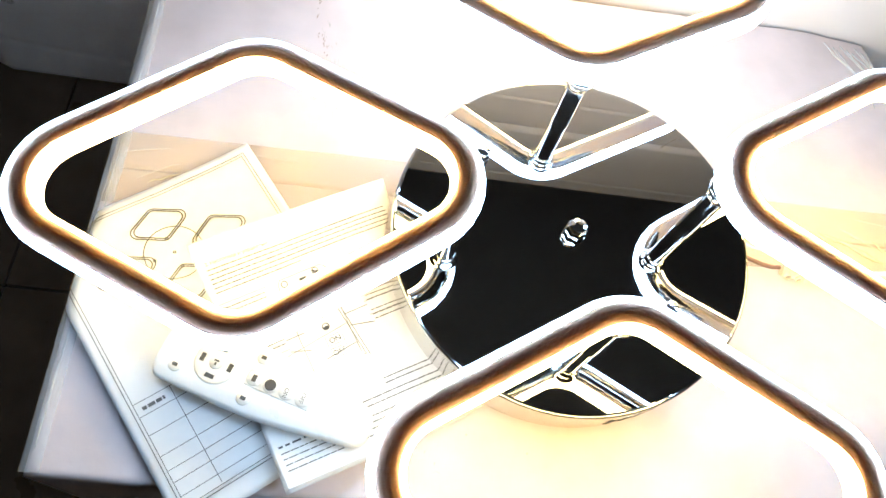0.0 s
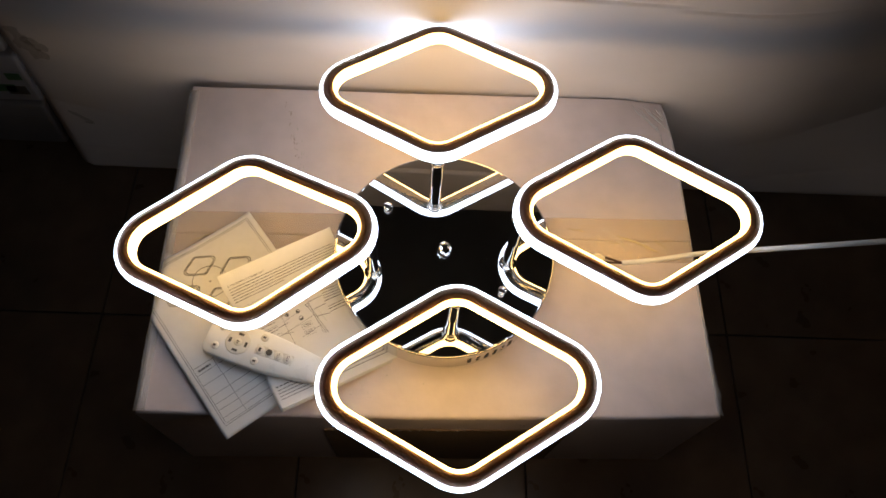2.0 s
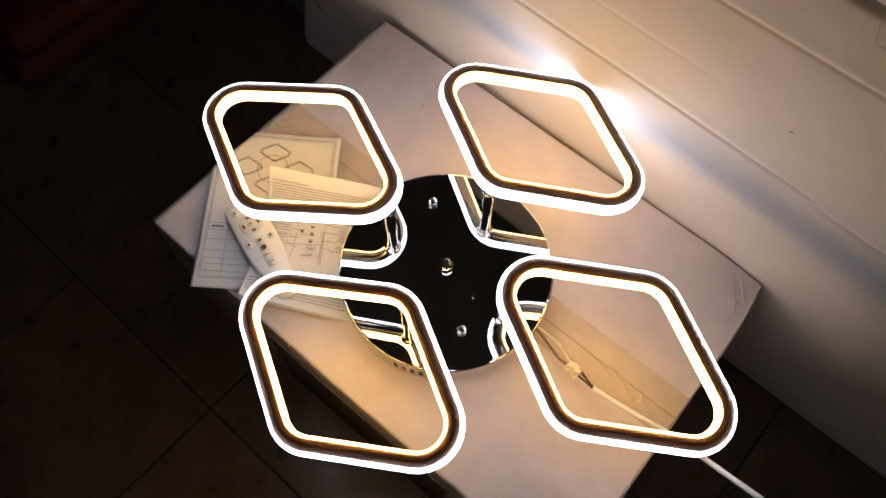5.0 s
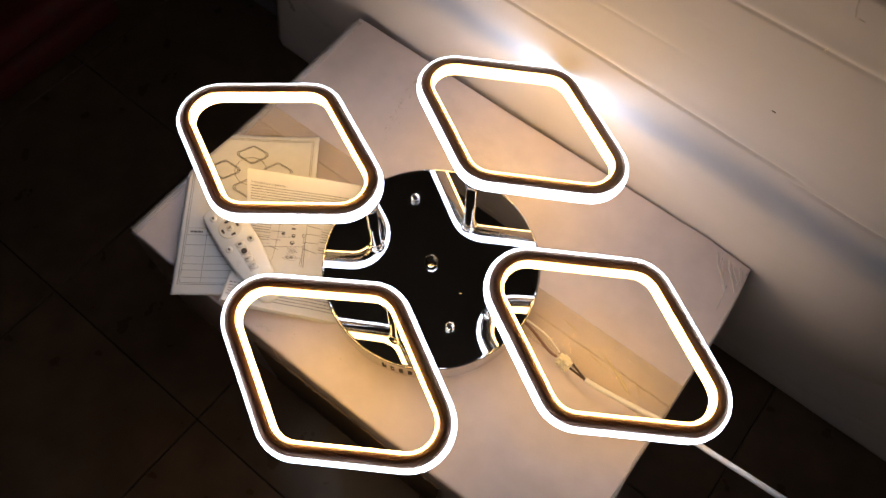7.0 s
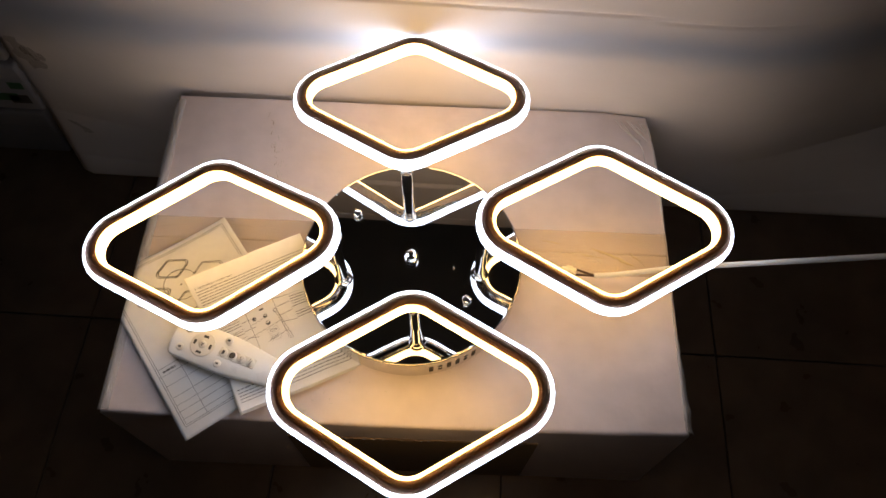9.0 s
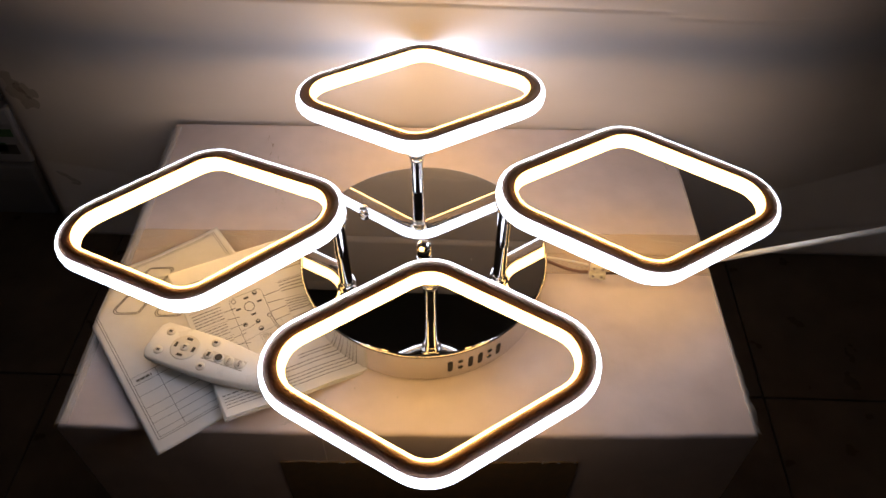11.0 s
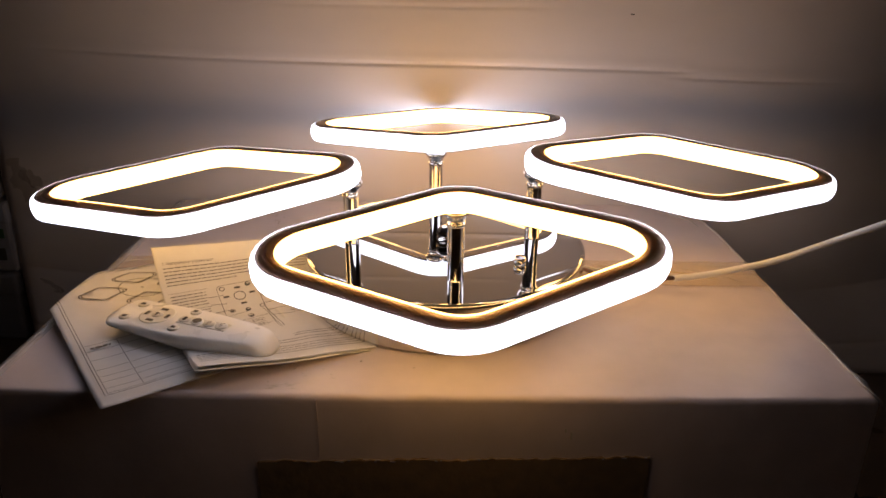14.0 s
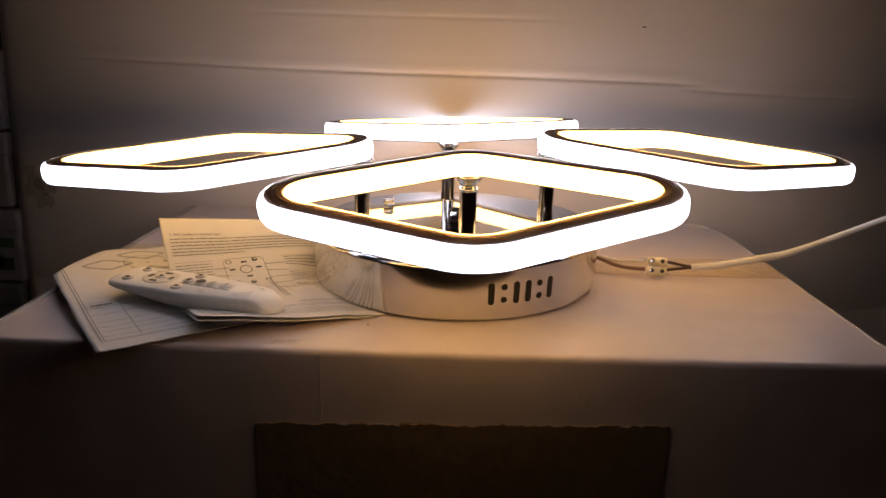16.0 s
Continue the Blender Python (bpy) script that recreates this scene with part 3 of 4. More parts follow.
def rhombus(a, b, r, n=10):
    """Rounded rhombus whose rounded corners reach a along x and b along y: points and outward normals."""
    A, B = a, b
    for _ in range(30):
        al = math.atan2(B, A)
        A = a + r * (1 / math.sin(al) - 1)
        B = b + r * (1 / math.cos(al) - 1)
    al = math.atan2(B, A)
    out = []
    for cx, cy, mid, half in ((a - r, 0, 0, math.pi / 2 - al), (0, b - r, math.pi / 2, al), (-(a - r), 0, math.pi, math.pi / 2 - al), (0, -(b - r), 1.5 * math.pi, al)):
        for i in range(n + 1):
            t = mid - half + 2 * half * i / n
            out.append((Vector((cx + r * math.cos(t), cy + r * math.sin(t), 0)), Vector((math.cos(t), math.sin(t), 0))))
    return out


def sweep(section, closed=False):
    """Sweep a list of (outward, z) along the rhombus."""
    path = rhombus(RING_A, RING_B, RING_R)
    bm = bmesh.new()
    cols = [[bm.verts.new(p + n * s + Vector((0, 0, z))) for s, z in section] for p, n in path]
    m = len(section)
    for i in range(len(cols)):
        a, b = cols[i], cols[(i + 1) % len(cols)]
        for k in range(m if closed else m - 1):
            bm.faces.new((a[k], a[(k + 1) % m], b[(k + 1) % m], b[k]))
    return bm


BH = 0.0163
BWD = 0.0062
frame_sec = [(BWD, -0.0012), (BWD - 0.0002, -0.0003), (BWD - 0.0008, 0.0002), (0.0012, 0.0003), (0.0006, 0.0001), (-0.0006, 0.0001), (-0.0012, 0.0003), (-BWD + 0.0008, 0.0002), (-BWD, -0.0006),
             (-BWD + 0.0006, -0.003), (-BWD + 0.0006, -BH + 0.003), (BWD - 0.0006, -BH + 0.003), (BWD - 0.0006, -0.003)]
under_sec = [(-BWD + 0.0006, -BH + 0.0029), (-BWD, -BH + 0.0006), (-BWD + 0.0004, -BH - 0.0001), (-0.0022, -BH - 0.0007), (0.0, -BH - 0.0009), (0.0022, -BH - 0.0007),
             (BWD - 0.0004, -BH - 0.0001), (BWD, -BH + 0.0006), (BWD - 0.0006, -BH + 0.0029)]


def bulge(sign, out):
    sec = []
    for i in range(11):
        t = math.pi * i / 10
        top = 0.0006 if sign > 0 else -0.0002
        z = (BH / 2 - 0.0008) * math.cos(t) if math.cos(t) < 0 else (BH / 2 - top) * math.cos(t)
        sec.append((sign * (BWD - 0.0004 + out * math.sin(t) ** 0.7), -BH / 2 + z))
    return sec


LAMP_INV = pose(*SEAT).inverted()


def ring(at, tilt, apex):
    """One lit ring: at is the middle of its upper face, tilt its turns about x, y, z; apex the corner that its stem carries."""
    m = Matrix.Translation(at)
    for deg, ax in zip(tilt, "XYZ"):
        m = m @ Matrix.Rotation(radians(deg), 4, ax)
    m = LAMP_INV @ m
    f = part("ring_frame", sweep(frame_sec, True), M_BAND, lamp, "dark polished metal rhombus frame", smooth=False)
    f.matrix_basis = m
    part("underside", sweep(under_sec, True), M_CHROME, f, "polished chrome underside", smooth=True)
    part("outer_diffuser", sweep(bulge(1, 0.0043)), M_COOL, f, "glowing cool white diffuser strip", smooth=True)
    part("inner_diffuser", sweep(bulge(-1, 0.0036)), M_WARM, f, "glowing warm white diffuser strip", smooth=True)
    foot = m @ Vector((apex[0], apex[1], -BH))
    sx, sy, h = foot.x, foot.y, foot.z - HB
    st = part("stem", lathe([(0.0064, 0), (0.0064, 0.0008), (0.0063, 0.0014), (0.0063, h - 0.014), (0.0063, h - 0.012)], 28, at=(sx, sy, HB)), M_CHROME, lamp, "round chrome stem", smooth=True)
    part("collar", lathe([(0.0063, h - 0.0125), (0.0072, h - 0.0115), (0.0074, h - 0.0098), (0.0064, h - 0.0086), (0.0062, h - 0.0078), (0.0078, h - 0.0052), (0.0098, h - 0.0030), (0.0100, h - 0.0005), (0.0090, h + 0.0006), (0, h + 0.0006)], 28, at=(sx, sy, HB)), M_CHROME, st, "flared chrome collar", smooth=True)
    return f


ring((0.0137, -0.1628, 0.1043), (7.4, -1.5, 2.4), (0, RING_B))
ring((-0.0124, 0.1643, 0.1146), (-2.8, -2.0, 0.9), (0, -RING_B))
ring((-0.1980, -0.0218, 0.1044), (2.1, -4.6, 6.0), (RING_A, 0))
ring((0.1960, 0.0165, 0.1121), (2.5, 4.0, 3.3), (-RING_A, 0))

# ---- papers ----
def dirs(deg):
    a = radians(deg)
    return Vector((math.cos(a), math.sin(a), 0)), Vector((math.sin(a), -math.cos(a), 0))


WA, DA = dirs(38.3)
PA_W, PA_L = 0.1495, 0.208
PA_C = Vector((-0.338, -0.038, 0)) - 0.003 * DA
EDGE_X = -0.304


def sheet_a(u, v):
    """u across, v down the page, in metres."""
    p = PA_C + WA * u + DA * v
    lift = 0.0125 * math.exp(-((v - 0.02) / 0.11) ** 2) * (0.75 + 0.25 * math.cos(u * 30))
    z = 0.0022 + lift + 0.0012 * noise.noise(Vector((u * 25, v * 20, 11)))
    d = EDGE_X + 0.004 - p.x
    if d > 0:
        ang = min(1.05, d * 60)
        p.x = EDGE_X + 0.004 - d * math.cos(ang)
        z -= d * math.sin(ang)
    return Vector((p.x, p.y, z))


PB_W, PB_L = 0.129, 0.160
PB_TL, PB_TR, PB_BL, PB_BR = Vector((-0.2348, -0.0430, 0)), Vector((-0.1258, 0.0275, 0)), Vector((-0.157, -0.171, 0)), Vector((-0.046, -0.107, 0))
WB = (PB_BR - PB_BL).normalized()
DB = (PB_BL - PB_TL).normalized()


def sheet_b(u, v):
    """The leaflet curls up at its head and runs under the drum of the lamp."""
    curl = 0.085
    t = max(0.0, 1 - v / curl)
    flat = (v - 0.016 * (1 - t ** 1.6) if v < curl else v - 0.016) / (PB_L - 0.016)
    w = u / PB_W
    p = (PB_TL * (1 - w) + PB_TR * w) * (1 - flat) + (PB_BL * (1 - w) + PB_BR * w) * flat
    r = math.hypot(p.x, p.y)
    lim = RB + 0.0022
    curled = 0.047 * t ** 1.7 * (1 - 0.30 * w)
    free = max(0.0, min(1.0, (r - lim) / 0.02)) ** 0.7
    low = 0.0008 + 0.0011 * max(0.0, min(1.0, (0.145 - v) / 0.03)) + free * (0.0018 + 0.0008 * noise.noise(Vector((u * 22, v * 22, 5))) - 0.0006 * max(0, (v - 0.11) / 0.05))
    low += 0.0165 * max(0.0, (v - 0.088) / (PB_L - 0.088)) ** 1.3 * max(0.0, 1 - w) ** 1.4 * free
    k = max(0.0, min(1.0, (curled - 0.0015) / 0.010))
    k = k * k * (3 - 2 * k)
    if r < lim:
        p = p * (1 - k) + p * (lim / r) * k
    return Vector((p.x, p.y, low + curled * (free + (1 - free) * k)))


def unit(surf, w, l):
    return lambda u, v: surf(u * w, v * l)


def above(surf, u, v, h=0.0009):
    e = 0.0008
    p = surf(u, v)
    n = (surf(u + e, v) - p).cross(surf(u, v + e) - p)
    n = n.normalized()
    if n.z < 0:
        n = -n
    return p + n * h


def stroke(bm, surf, pts, width):
    """A printed line through (u, v) points that follows the paper."""
    fine = []
    for (a, b), (c, d) in zip(pts, pts[1:]):
        k = max(1, int(math.hypot(c - a, d - b) / 0.005))
        fine += [(a + (c - a) * i / k, b + (d - b) * i / k) for i in range(k)]
    fine.append(pts[-1])
    prev = None
    for i, (a, b) in enumerate(fine):
        c, d = fine[min(i + 1, len(fine) - 1)]
        e, f = fine[max(i - 1, 0)]
        du, dv = c - e, d - f
        ln = math.hypot(du, dv) or 1
        nu, nv = -dv / ln * width / 2, du / ln * width / 2
        pair = (bm.verts.new(above(surf, a + nu, b + nv)), bm.verts.new(above(surf, a - nu, b - nv)))
        if prev:
            bm.faces.new((prev[0], pair[0], pair[1], prev[1]))
        prev = pair


def words(bm, surf, u0, u1, v, height, rng, gap=0.0016):
    """A line of unreadable print: word-long bars."""
    u = u0
    while u < u1:
        w = min(rng.uniform(0.0015, 0.0068), u1 - u)
        if w > 0.0012:
            stroke(bm, surf, [(u, v), (u + w, v)], height)
        u += w + gap


def lettering(text, size, place):
    """Flat letters of the built-in font, each vertex laid by place(x, y)."""
    cu = bpy.data.curves.new("letters", "FONT")
    cu.body, cu.size = text, size
    ob = bpy.data.objects.new("letters", cu)
    scene.collection.objects.link(ob)
    dg = bpy.context.evaluated_depsgraph_get()
    me = bpy.data.meshes.new_from_object(ob.evaluated_get(dg))
    bm = bmesh.new()
    bm.from_mesh(me)
    for v in bm.verts:
        v.co = place(v.co.x, v.co.y)
    bpy.data.objects.remove(ob)
    bpy.data.curves.remove(cu)
    bpy.data.meshes.remove(me)
    return bm


def circle_pts(cu, cv, r, n=28, a0=0.0, a1=2 * math.pi):
    return [(cu + r * math.cos(a0 + (a1 - a0) * i / n), cv + r * math.sin(a0 + (a1 - a0) * i / n)) for i in range(n + 1)]


form = thing("printed_form", "white printed form with a lamp drawing and a ruled table", "paper")
part("sheet", sheet_bm(unit(sheet_a, PA_W, PA_L), 44, 60, 0.00025), M_PAPER, form, smooth=True)
bm = bmesh.new()
for inset, wd in ((0.0062, 0.0005), (0.0082, 0.0004)):
    a, b, c, d = inset, inset, PA_W - inset, PA_L - inset - 0.006
    stroke(bm, sheet_a, [(a, b), (c, b), (c, d), (a, d), (a, b)], wd)
part("border", bm, M_INK_SOFT, form, "double printed border")
T0, T1 = 0.127, 0.1935
for pts in [[(0.0085, v), (PA_W - 0.0085, v)] for v in (T0, 0.1355, 0.1475, 0.1615, 0.171, 0.1785, 0.1875)] + [[(0.031, T0), (0.031, T1 - 0.001)]]:
    bm = bmesh.new()
    stroke(bm, sheet_a, pts, 0.00038)
    part("table_line", bm, M_INK_SOFT, form, "thin ruled line")
bm = bmesh.new()
words(bm, sheet_a, 0.012, 0.026, 0.1315, 0.0022, random.Random(3), 0.0007)
part("print_bar", bm, M_INK_SOFT, form)
bm = bmesh.new()
CU, CV = 0.0715, 0.0508
stroke(bm, sheet_a, circle_pts(CU, CV, 0.0185), 0.0006)
for ou, ov in ((0, -0.0225), (0, 0.0225), (-0.031, 0), (0.031, 0)):
    for sc in (1.0, 0.88):
        pts = [(CU + ou + p.x * 0.145 * sc, CV + ov + p.y * 0.145 * sc) for p, n in rhombus(0.125, 0.086, 0.03, 5)]
        stroke(bm, sheet_a, pts + pts[:1], 0.00075)
for ou, ov in ((0, 0), (0, -0.011), (0, 0.011), (-0.013, 0), (0.013, 0)):
    stroke(bm, sheet_a, circle_pts(CU + ou, CV + ov, 0.0008, 8), 0.0007)
part("lamp_drawing", bm, M_INK_SOFT, form, "line drawing of a four-ring lamp")

leaflet = thing("instruction_leaflet", "white folded instruction leaflet with print, held under the lamp", "paper")
part("sheet", sheet_bm(unit(sheet_b, PB_W, PB_L), 70, 110, 0.0003), M_PAPER, leaflet, smooth=True)


def sheet_b2(u, v):
    p = sheet_b(u, v)
    vv = max(0.0, (v - 0.09) / 0.07)
    p += (WB * -0.0016 + DB * 0.0016) * vv
    return Vector((p.x, p.y, min(p.z - 0.0012, max(0.0012, p.z - 0.0012 - 0.0012 * vv * max(0.0, 1 - u / PB_W)))))


part("under_sheet", sheet_bm(lambda u, v: sheet_b2(u * PB_W, 0.085 + v * (PB_L - 0.085)), 40, 30, 0.0003), M_PAPER, leaflet, "lower leaf of the fold", smooth=True)
rng = random.Random(21)


def print_b(u, v):
    """Where the print lies on the leaflet: its upper part sits a little higher on the page."""
    return sheet_b(u, v - 0.003 * max(0.0, min(1.0, (0.135 - v) / 0.03)))



def block_of_print(u0, u1, v0, rows, pitch, last=None, h=0.0007):
    bm = bmesh.new()
    for k in range(rows):
        words(bm, print_b, u0, last if last and k == rows - 1 else u1, v0 + pitch * k, h, rng, 0.0007)
    return part("print_bar", bm, M_INK_SOFT, leaflet, "lines of small grey print")


block_of_print(0.005, 0.124, 0.0205, 6, 0.0029, 0.060, 0.0007)
block_of_print(0.005, 0.032, 0.0455, 5, 0.0030)
block_of_print(0.005, 0.032, 0.0635, 4, 0.0030)
block_of_print(0.005, 0.032, 0.0785, 2, 0.0030)
block_of_print(0.090, 0.122, 0.0440, 4, 0.0030)
block_of_print(0.090, 0.118, 0.0640, 5, 0.0030)
block_of_print(0.090, 0.118, 0.0835, 3, 0.0030)
block_of_print(0.078, 0.120, 0.1235, 2, 0.0028)
block_of_print(0.050, 0.124, 0.1310, 2, 0.0032)
block_of_print(0.004, 0.125, 0.1400, 4, 0.0035)
bm = bmesh.new()
words(bm, print_b, 0.004, 0.050, 0.1360, 0.0012, rng)
part("print_bar", bm, M_INK, leaflet)


def mark(pts, width, material=None):
    bm = bmesh.new()
    stroke(bm, print_b, pts, width)
    return part("diagram_mark", bm, material or M_INK, leaflet)


for v0, v1 in ((0.052, 0.052), (0.060, 0.062), (0.070, 0.070), (0.080, 0.080), (0.088, 0.092)):
    mark([(0.033, v0), (0.045, v1)], 0.0005)
    mark([(0.073, v0 - 0.001), (0.089, v1 - 0.001)], 0.0005)
for cu, cv, r in ((0.057, 0.0555, 0.0046), (0.045, 0.0455, 0.002), (0.066, 0.0445, 0.002), (0.047, 0.0715, 0.0019), (0.059, 0.0730, 0.0019), (0.071, 0.0715, 0.0019), (0.059, 0.0815, 0.0022)):
    mark(circle_pts(cu, cv, r, 16), 0.0006)
for cu, cv in ((0.057, 0.0465), (0.058, 0.0645), (0.0465, 0.0545), (0.0675, 0.0540)):
    mark([(cu - 0.0023, cv), (cu + 0.0023, cv)], 0.0019)
mark(circle_pts(0.059, 0.0815, 0.001, 8, 0, math.pi), 0.0018)
mark(circle_pts(0.059, 0.0730, 0.001, 8, 0, 4), 0.0013)
mark(circle_pts(0.066, 0.0445, 0.001, 8, 0, 4), 0.0013)
mark(circle_pts(0.047, 0.0715, 0.0008, 8), 0.0012)
mark([(0.041, 0.106), (0.041, 0.045), (0.043, 0.042), (0.071, 0.042), (0.073, 0.045), (0.073, 0.106)], 0.00035, M_INK_SOFT)
for v in (0.0425, 0.0610, 0.0765, 0.0860):
    mark([(0.004, v), (0.034, v)], 0.00025, M_INK_SOFT)
    mark([(0.088, v), (0.122, v)], 0.00025, M_INK_SOFT)
for cv in (0.0913, 0.0995):
    mark([(0.0555, cv - 0.003), (0.0665, cv - 0.003), (0.0665, cv + 0.003), (0.0555, cv + 0.003), (0.0555, cv - 0.003)], 0.00025, M_INK_SOFT)
part("letters", lettering("ON", 0.0050, lambda x, y: above(print_b, 0.0572 + x, 0.0930 - y)), M_INK, leaflet)
part("letters", lettering("OFF", 0.0049, lambda x, y: above(print_b, 0.0562 + x, 0.1012 - y, 0.0011)), M_INK, leaflet)
part("letters", lettering("3. Настройка и управление", 0.0031, lambda x, y: above(print_b, 0.005 + x, 0.0178 - y, 0.0011)), M_INK, leaflet, "printed heading")

# ---- remote control ----
remote = thing("remote_control", "white plastic remote control with grey keys lying on papers", "remote control", at=(-0.2415, -0.0928, 0.0), turn=-17.6)
RL = 0.1325


def half_width(x):
    t = x / RL
    w = 0.0205 + 0.0012 * math.sin(math.pi * min(1, t / 0.7)) - 0.0085 * max(0, (t - 0.45) / 0.55) ** 1.6
    if x < 0.007:
        w -= 0.007 - math.sqrt(max(0, 0.007 ** 2 - (0.007 - x) ** 2))
    e = RL - x
    if e < 0.009:
        w -= 0.009 - math.sqrt(max(0, 0.009 ** 2 - (0.009 - e) ** 2))
    return max(w, 0.0006)


def z_top(x):
    t = x / RL
    return 0.0205 - 0.0004 * t - 0.010 * max(0, (t - 0.86) / 0.14) ** 2


def z_low(x):
    t = x / RL
    return 0.0142 - 0.0097 * min(1, t / 0.62) ** 1.1 + 0.004 * max(0, (t - 0.9) / 0.1) ** 2


bm = bmesh.new()
cols = []
NX = 56
for i in range(NX + 1):
    x = RL * (0.5 - 0.5 * math.cos(math.pi * i / NX))
    w, a, b = half_width(x), z_top(x), z_low(x)
    k = min(0.0024, w * 0.5, (a - b) * 0.3)
    lo = min(0.005, w * 0.6)
    sec = [(-w + lo, b), (-w + 0.0008, b + (a - b) * 0.42), (-w, b + (a - b) * 0.58), (-w + k * 0.3, a - k * 0.6), (-w + k, a), (0, a + 0.0008),
           (w - k, a), (w - k * 0.3, a - k * 0.6), (w, b + (a - b) * 0.58), (w - 0.0008, b + (a - b) * 0.42), (w - lo, b)]
    cols.append([bm.verts.new((x, y, z)) for y, z in sec])
m = len(cols[0])
for a, b in zip(cols, cols[1:]):
    for k in range(m):
        bm.faces.new((a[k], a[(k + 1) % m], b[(k + 1) % m], b[k]))
bm.faces.new(cols[0])
bm.faces.new(cols[-1])
part("shell", bm, M_REMOTE, remote, smooth=True)


def key(x, y, r, h, sx=1.0, sy=1.0, name="key", mat=None):
    z = z_top(x) + 0.0004
    bm = lathe([(r, -0.001), (r, h * 0.6), (r * 0.9, h), (0, h * 1.1)], 28)
    for v in bm.verts:
        v.co = Vector((x + v.co.x * sx, y + v.co.y * sy, z + v.co.z))
    return part(name, bm, mat or M_KEY, remote, smooth=True)


def icon(owner, x, y, sx, sy, h):
    part("symbol", box_bm(sx, sy, 0.0004, at=(x, y, z_top(x) + 0.0005 + h)), M_ICON, owner)


pad = key(0.0335, 0.0, 0.0132, 0.0006, name="round_key_pad")
for dx, dy, sx, sy in ((0.0, 0.0088, 0.0062, 0.003), (0.0, -0.0088, 0.0062, 0.003), (0.0088, 0, 0.003, 0.006), (-0.0088, 0, 0.003, 0.006)):
    icon(pad, 0.0335 + dx, dy, sx * 0.9, sy * 0.85, 0.0006)
c = key(0.0335, 0.0, 0.0042, 0.0014)
icon(c, 0.0335, 0.0008, 0.003, 0.0011, 0.0015)
icon(c, 0.0335, -0.0012, 0.0011, 0.0018, 0.0015)
for x, y in ((0.0125, 0.0105), (0.0125, -0.0105), (0.0575, 0.0135), (0.0575, -0.0130)):
    c = key(x, y, 0.0040, 0.0012)
    icon(c, x, y, 0.0032, 0.0022, 0.0013)
bm = box_bm(0.041, 0.0105, 0.0012, 0.0005, at=(0.0740, 0, z_top(0.0740) + 0.0006))
for v in bm.verts:
    v.co.z -= (v.co.x - 0.0735) * 0.003
part("key_strip", bm, M_KEY, remote, "rounded strip of four keys")
for k in range(4):
    x = 0.0582 + 0.0103 * k
    c = key(x, 0.0, 0.0047, 0.0018)
    if k == 0:
        icon(c, x, 0, 0.0026, 0.0042, 0.0019)
    if k == 1:
        part("symbol", lathe([(0, 0.0005), (0.0034, 0.0004), (0.0034, 0)], 20, at=(x, 0, z_top(x) + 0.0022)), M_ICON, c)
        icon(c, x - 0.001, 0, 0.0012, 0.0036, 0.0022)
    if k > 1:
        word, zz = ("ON", "OFF")[k - 2], z_top(x) + 0.0026
        x0 = x - 0.0014
        part("letters", lettering(word, 0.0038, lambda px, py, x0=x0, zz=zz, s=len(word): Vector((x0 + py, 0.0012 * s - px, zz))), M_ICON, c)

# ---- mains lead, terminal block and wires ----
lead = thing("mains_cable", "white round mains cable rising off the carton edge", "cable")
cdir = Vector((0.899, -0.095, 0.428))
S0 = Vector((0.290, 0.017, 0.026))
pts = [(0.201, 0.009, 0.0105), (0.225, 0.0110, 0.0125), (0.255, 0.0140, 0.0180), S0, S0 + cdir * 0.06, S0 + cdir * 0.18, S0 + cdir * 0.4, S0 + cdir * 0.8, (1.5, -0.29, 0.78), (2.2, -0.40, 0.95), (2.80, -0.45, 0.975)]
part("sheath", tube(pts, 0.0029, 12), M_CABLE, lead, smooth=True)
part("core", tube([(0.2015, 0.0092, 0.0108), (0.196, 0.0104, 0.0112), (0.181, 0.0140, 0.0134)], 0.0013, 8), M_WIRE_DARK, lead, "dark core wire", smooth=True)
part("core", tube([(0.2015, 0.0088, 0.0102), (0.196, 0.0094, 0.0095), (0.181, 0.0108, 0.0066)], 0.0013, 8), M_WIRE_DARK, lead, "dark core wire", smooth=True)
socket = thing("wall_socket", "plain white wall socket with the lead plugged in", "socket", at=(2.80, -0.45, 0.975), kind="structure")
part("plate", box_bm(0.012, 0.08, 0.08, 0.004, at=(-0.006, 0, 0)), M_CABLE, socket)

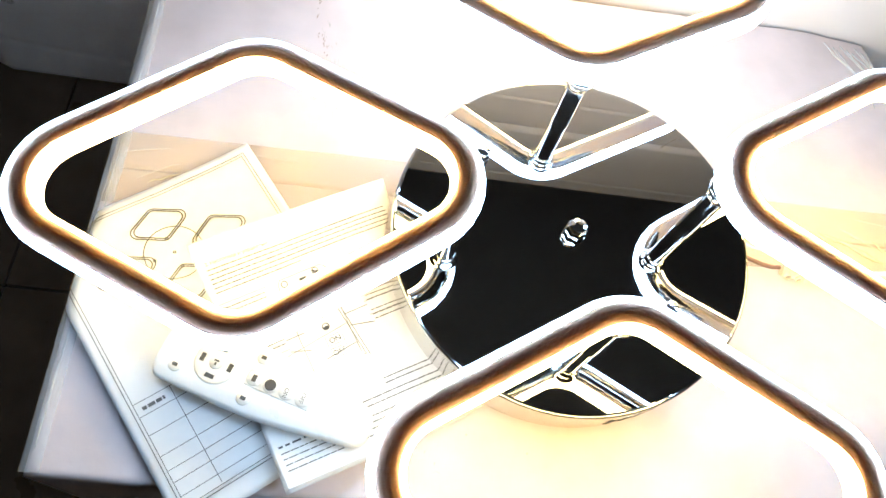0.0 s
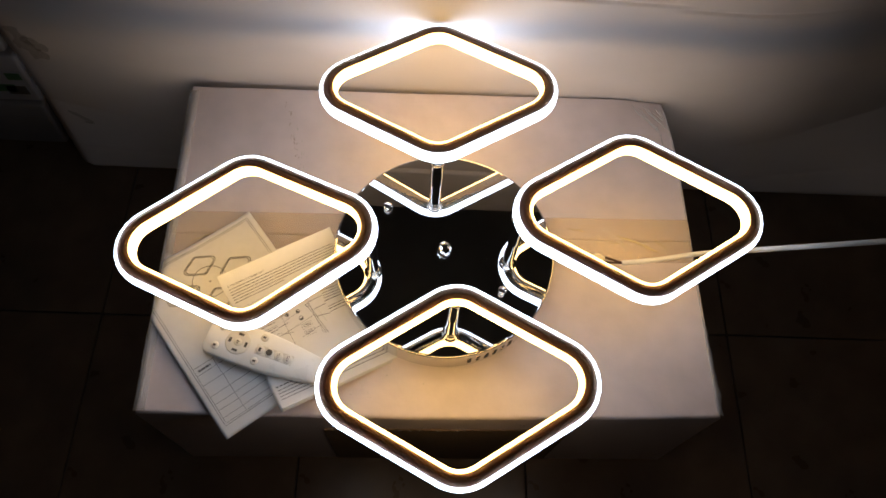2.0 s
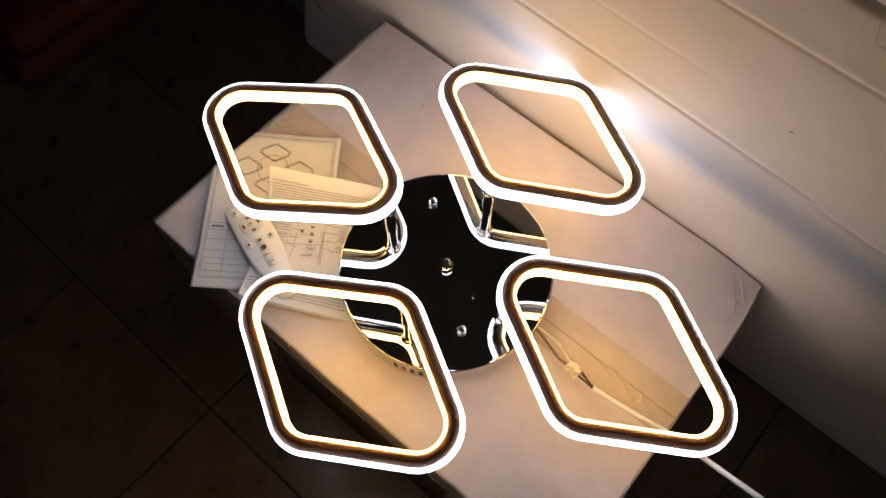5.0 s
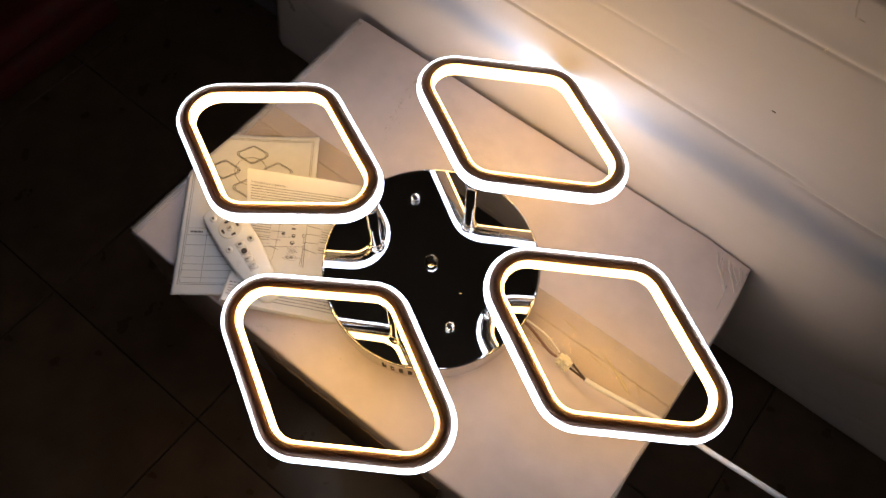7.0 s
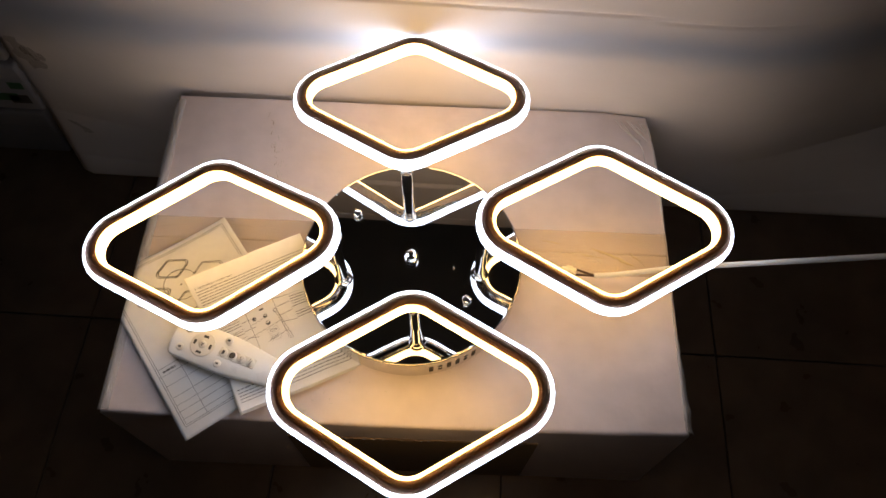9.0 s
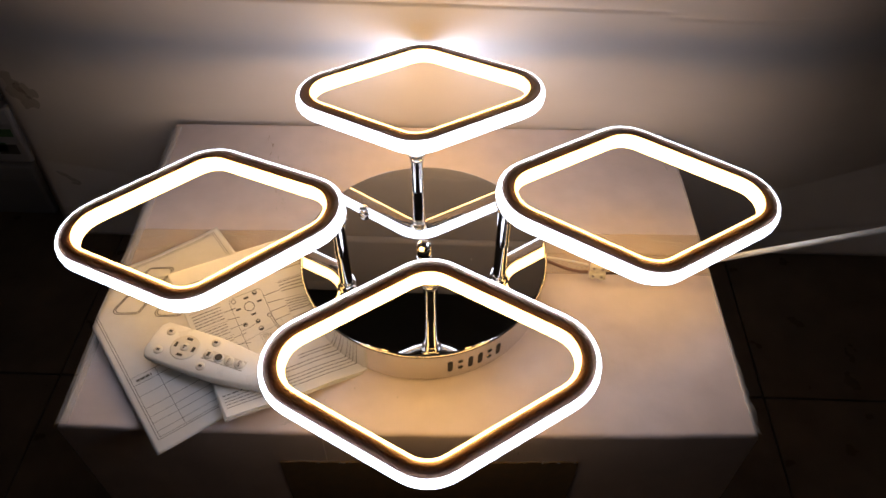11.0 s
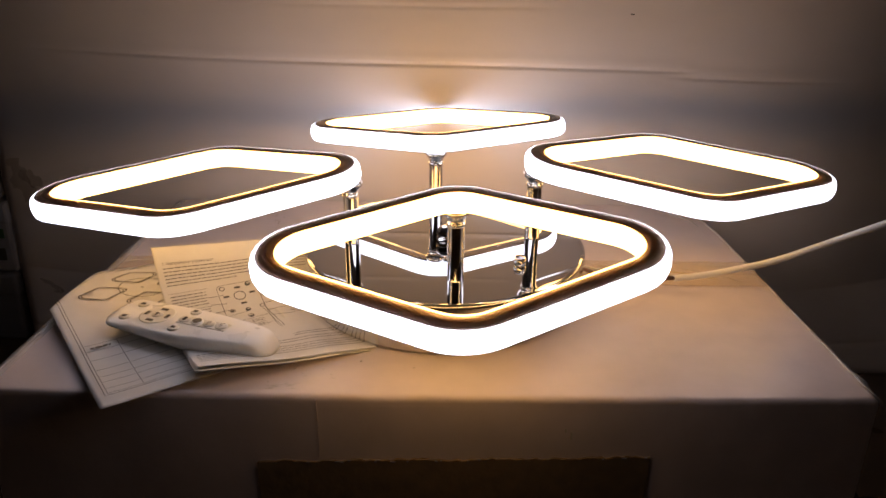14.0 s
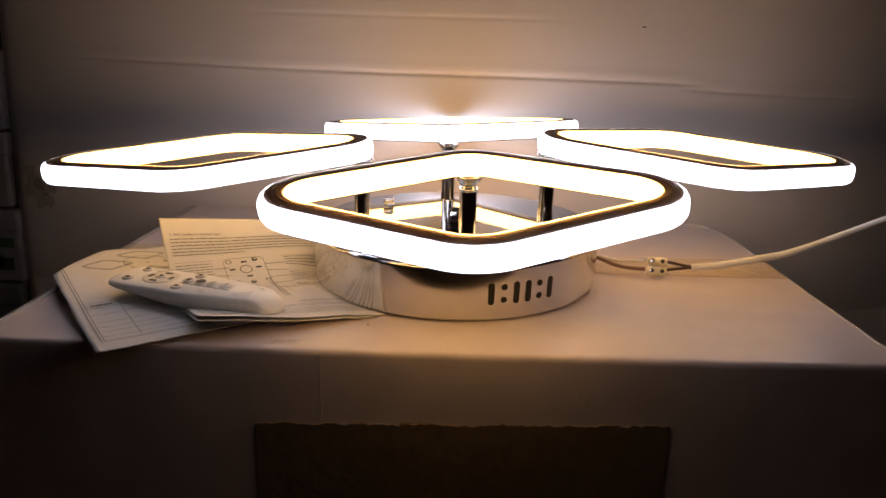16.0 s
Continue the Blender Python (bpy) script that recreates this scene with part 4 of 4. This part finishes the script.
block = thing("terminal_block", "small cream plastic two-way terminal block lying on the carton", "terminal block")
block.matrix_basis = pose(0.1732, 0.0150, 0.0078, 68, 0, -8)
part("body", box_bm(0.008, 0.017, 0.004, 0.0008, at=(0, 0, 0.0025)), M_TERMINAL, block)
for dy in (-0.0042, 0.0042):
    bm = lathe([(0, -0.008), (0.0036, -0.008), (0.0036, 0.008), (0, 0.008)], 16)
    for v in bm.verts:
        v.co = Vector((v.co.z, dy + v.co.x, 0.0045 + v.co.y))
    part("barrel", bm, M_TERMINAL, block, smooth=False)
    for dx in (-0.0042, 0.0042):
        tw = part("turret", lathe([(0.0026, 0.004), (0.0026, 0.0102), (0.0018, 0.0102), (0.0018, 0.0085), (0, 0.0085)], 16, at=(dx, dy, 0)), M_TERMINAL, block)
        part("screw", lathe([(0.0016, 0.0084), (0.0016, 0.0092), (0, 0.0093)], 12, at=(dx, dy, 0)), M_CHROME, tw)
w1 = thing("lamp_wire", "greyish brown insulated wire from lamp base to terminal block", "wire", group="lamp wires")
part("insulation", tube([(0.114, 0.018, 0.017), (0.122, 0.0185, 0.014), (0.140, 0.0155, 0.008), (0.154, 0.0120, 0.0070), (0.163, 0.0125, 0.0065)], 0.0016, 8), M_WIRE_BROWN, w1, smooth=True)
w2 = thing("lamp_wire", "thin pale insulated wire from lamp base to terminal block", "wire", group="lamp wires")
part("insulation", tube([(0.114, 0.022, 0.017), (0.122, 0.023, 0.015), (0.142, 0.024, 0.010), (0.156, 0.019, 0.0120), (0.163, 0.0160, 0.0130)], 0.0010, 8), M_CABLE, w2, smooth=True)

# ---- floor tiles, last ----
TP = 0.2925
bm = box_bm(TP - 0.0024, TP - 0.0024, 0.008, 0.0005, at=(0, 0, 0), segments=1)
tile = part("tile", bm, M_TILE, floor_slab)
tile_mesh = tile.data
first = True
for i in range(-7, 10):
    for j in range(-8, 9):
        x, y = -0.465 + TP * (i + 0.5), -0.277 + TP * (j + 0.5)
        if not (-2.05 < x < 2.65 and -2.35 < y < 2.35):
            continue
        ob = tile if first else new("tile", tile_mesh)
        first = False
        ob.parent = floor_slab
        ob.location = (x, y, FLOOR - 0.004)
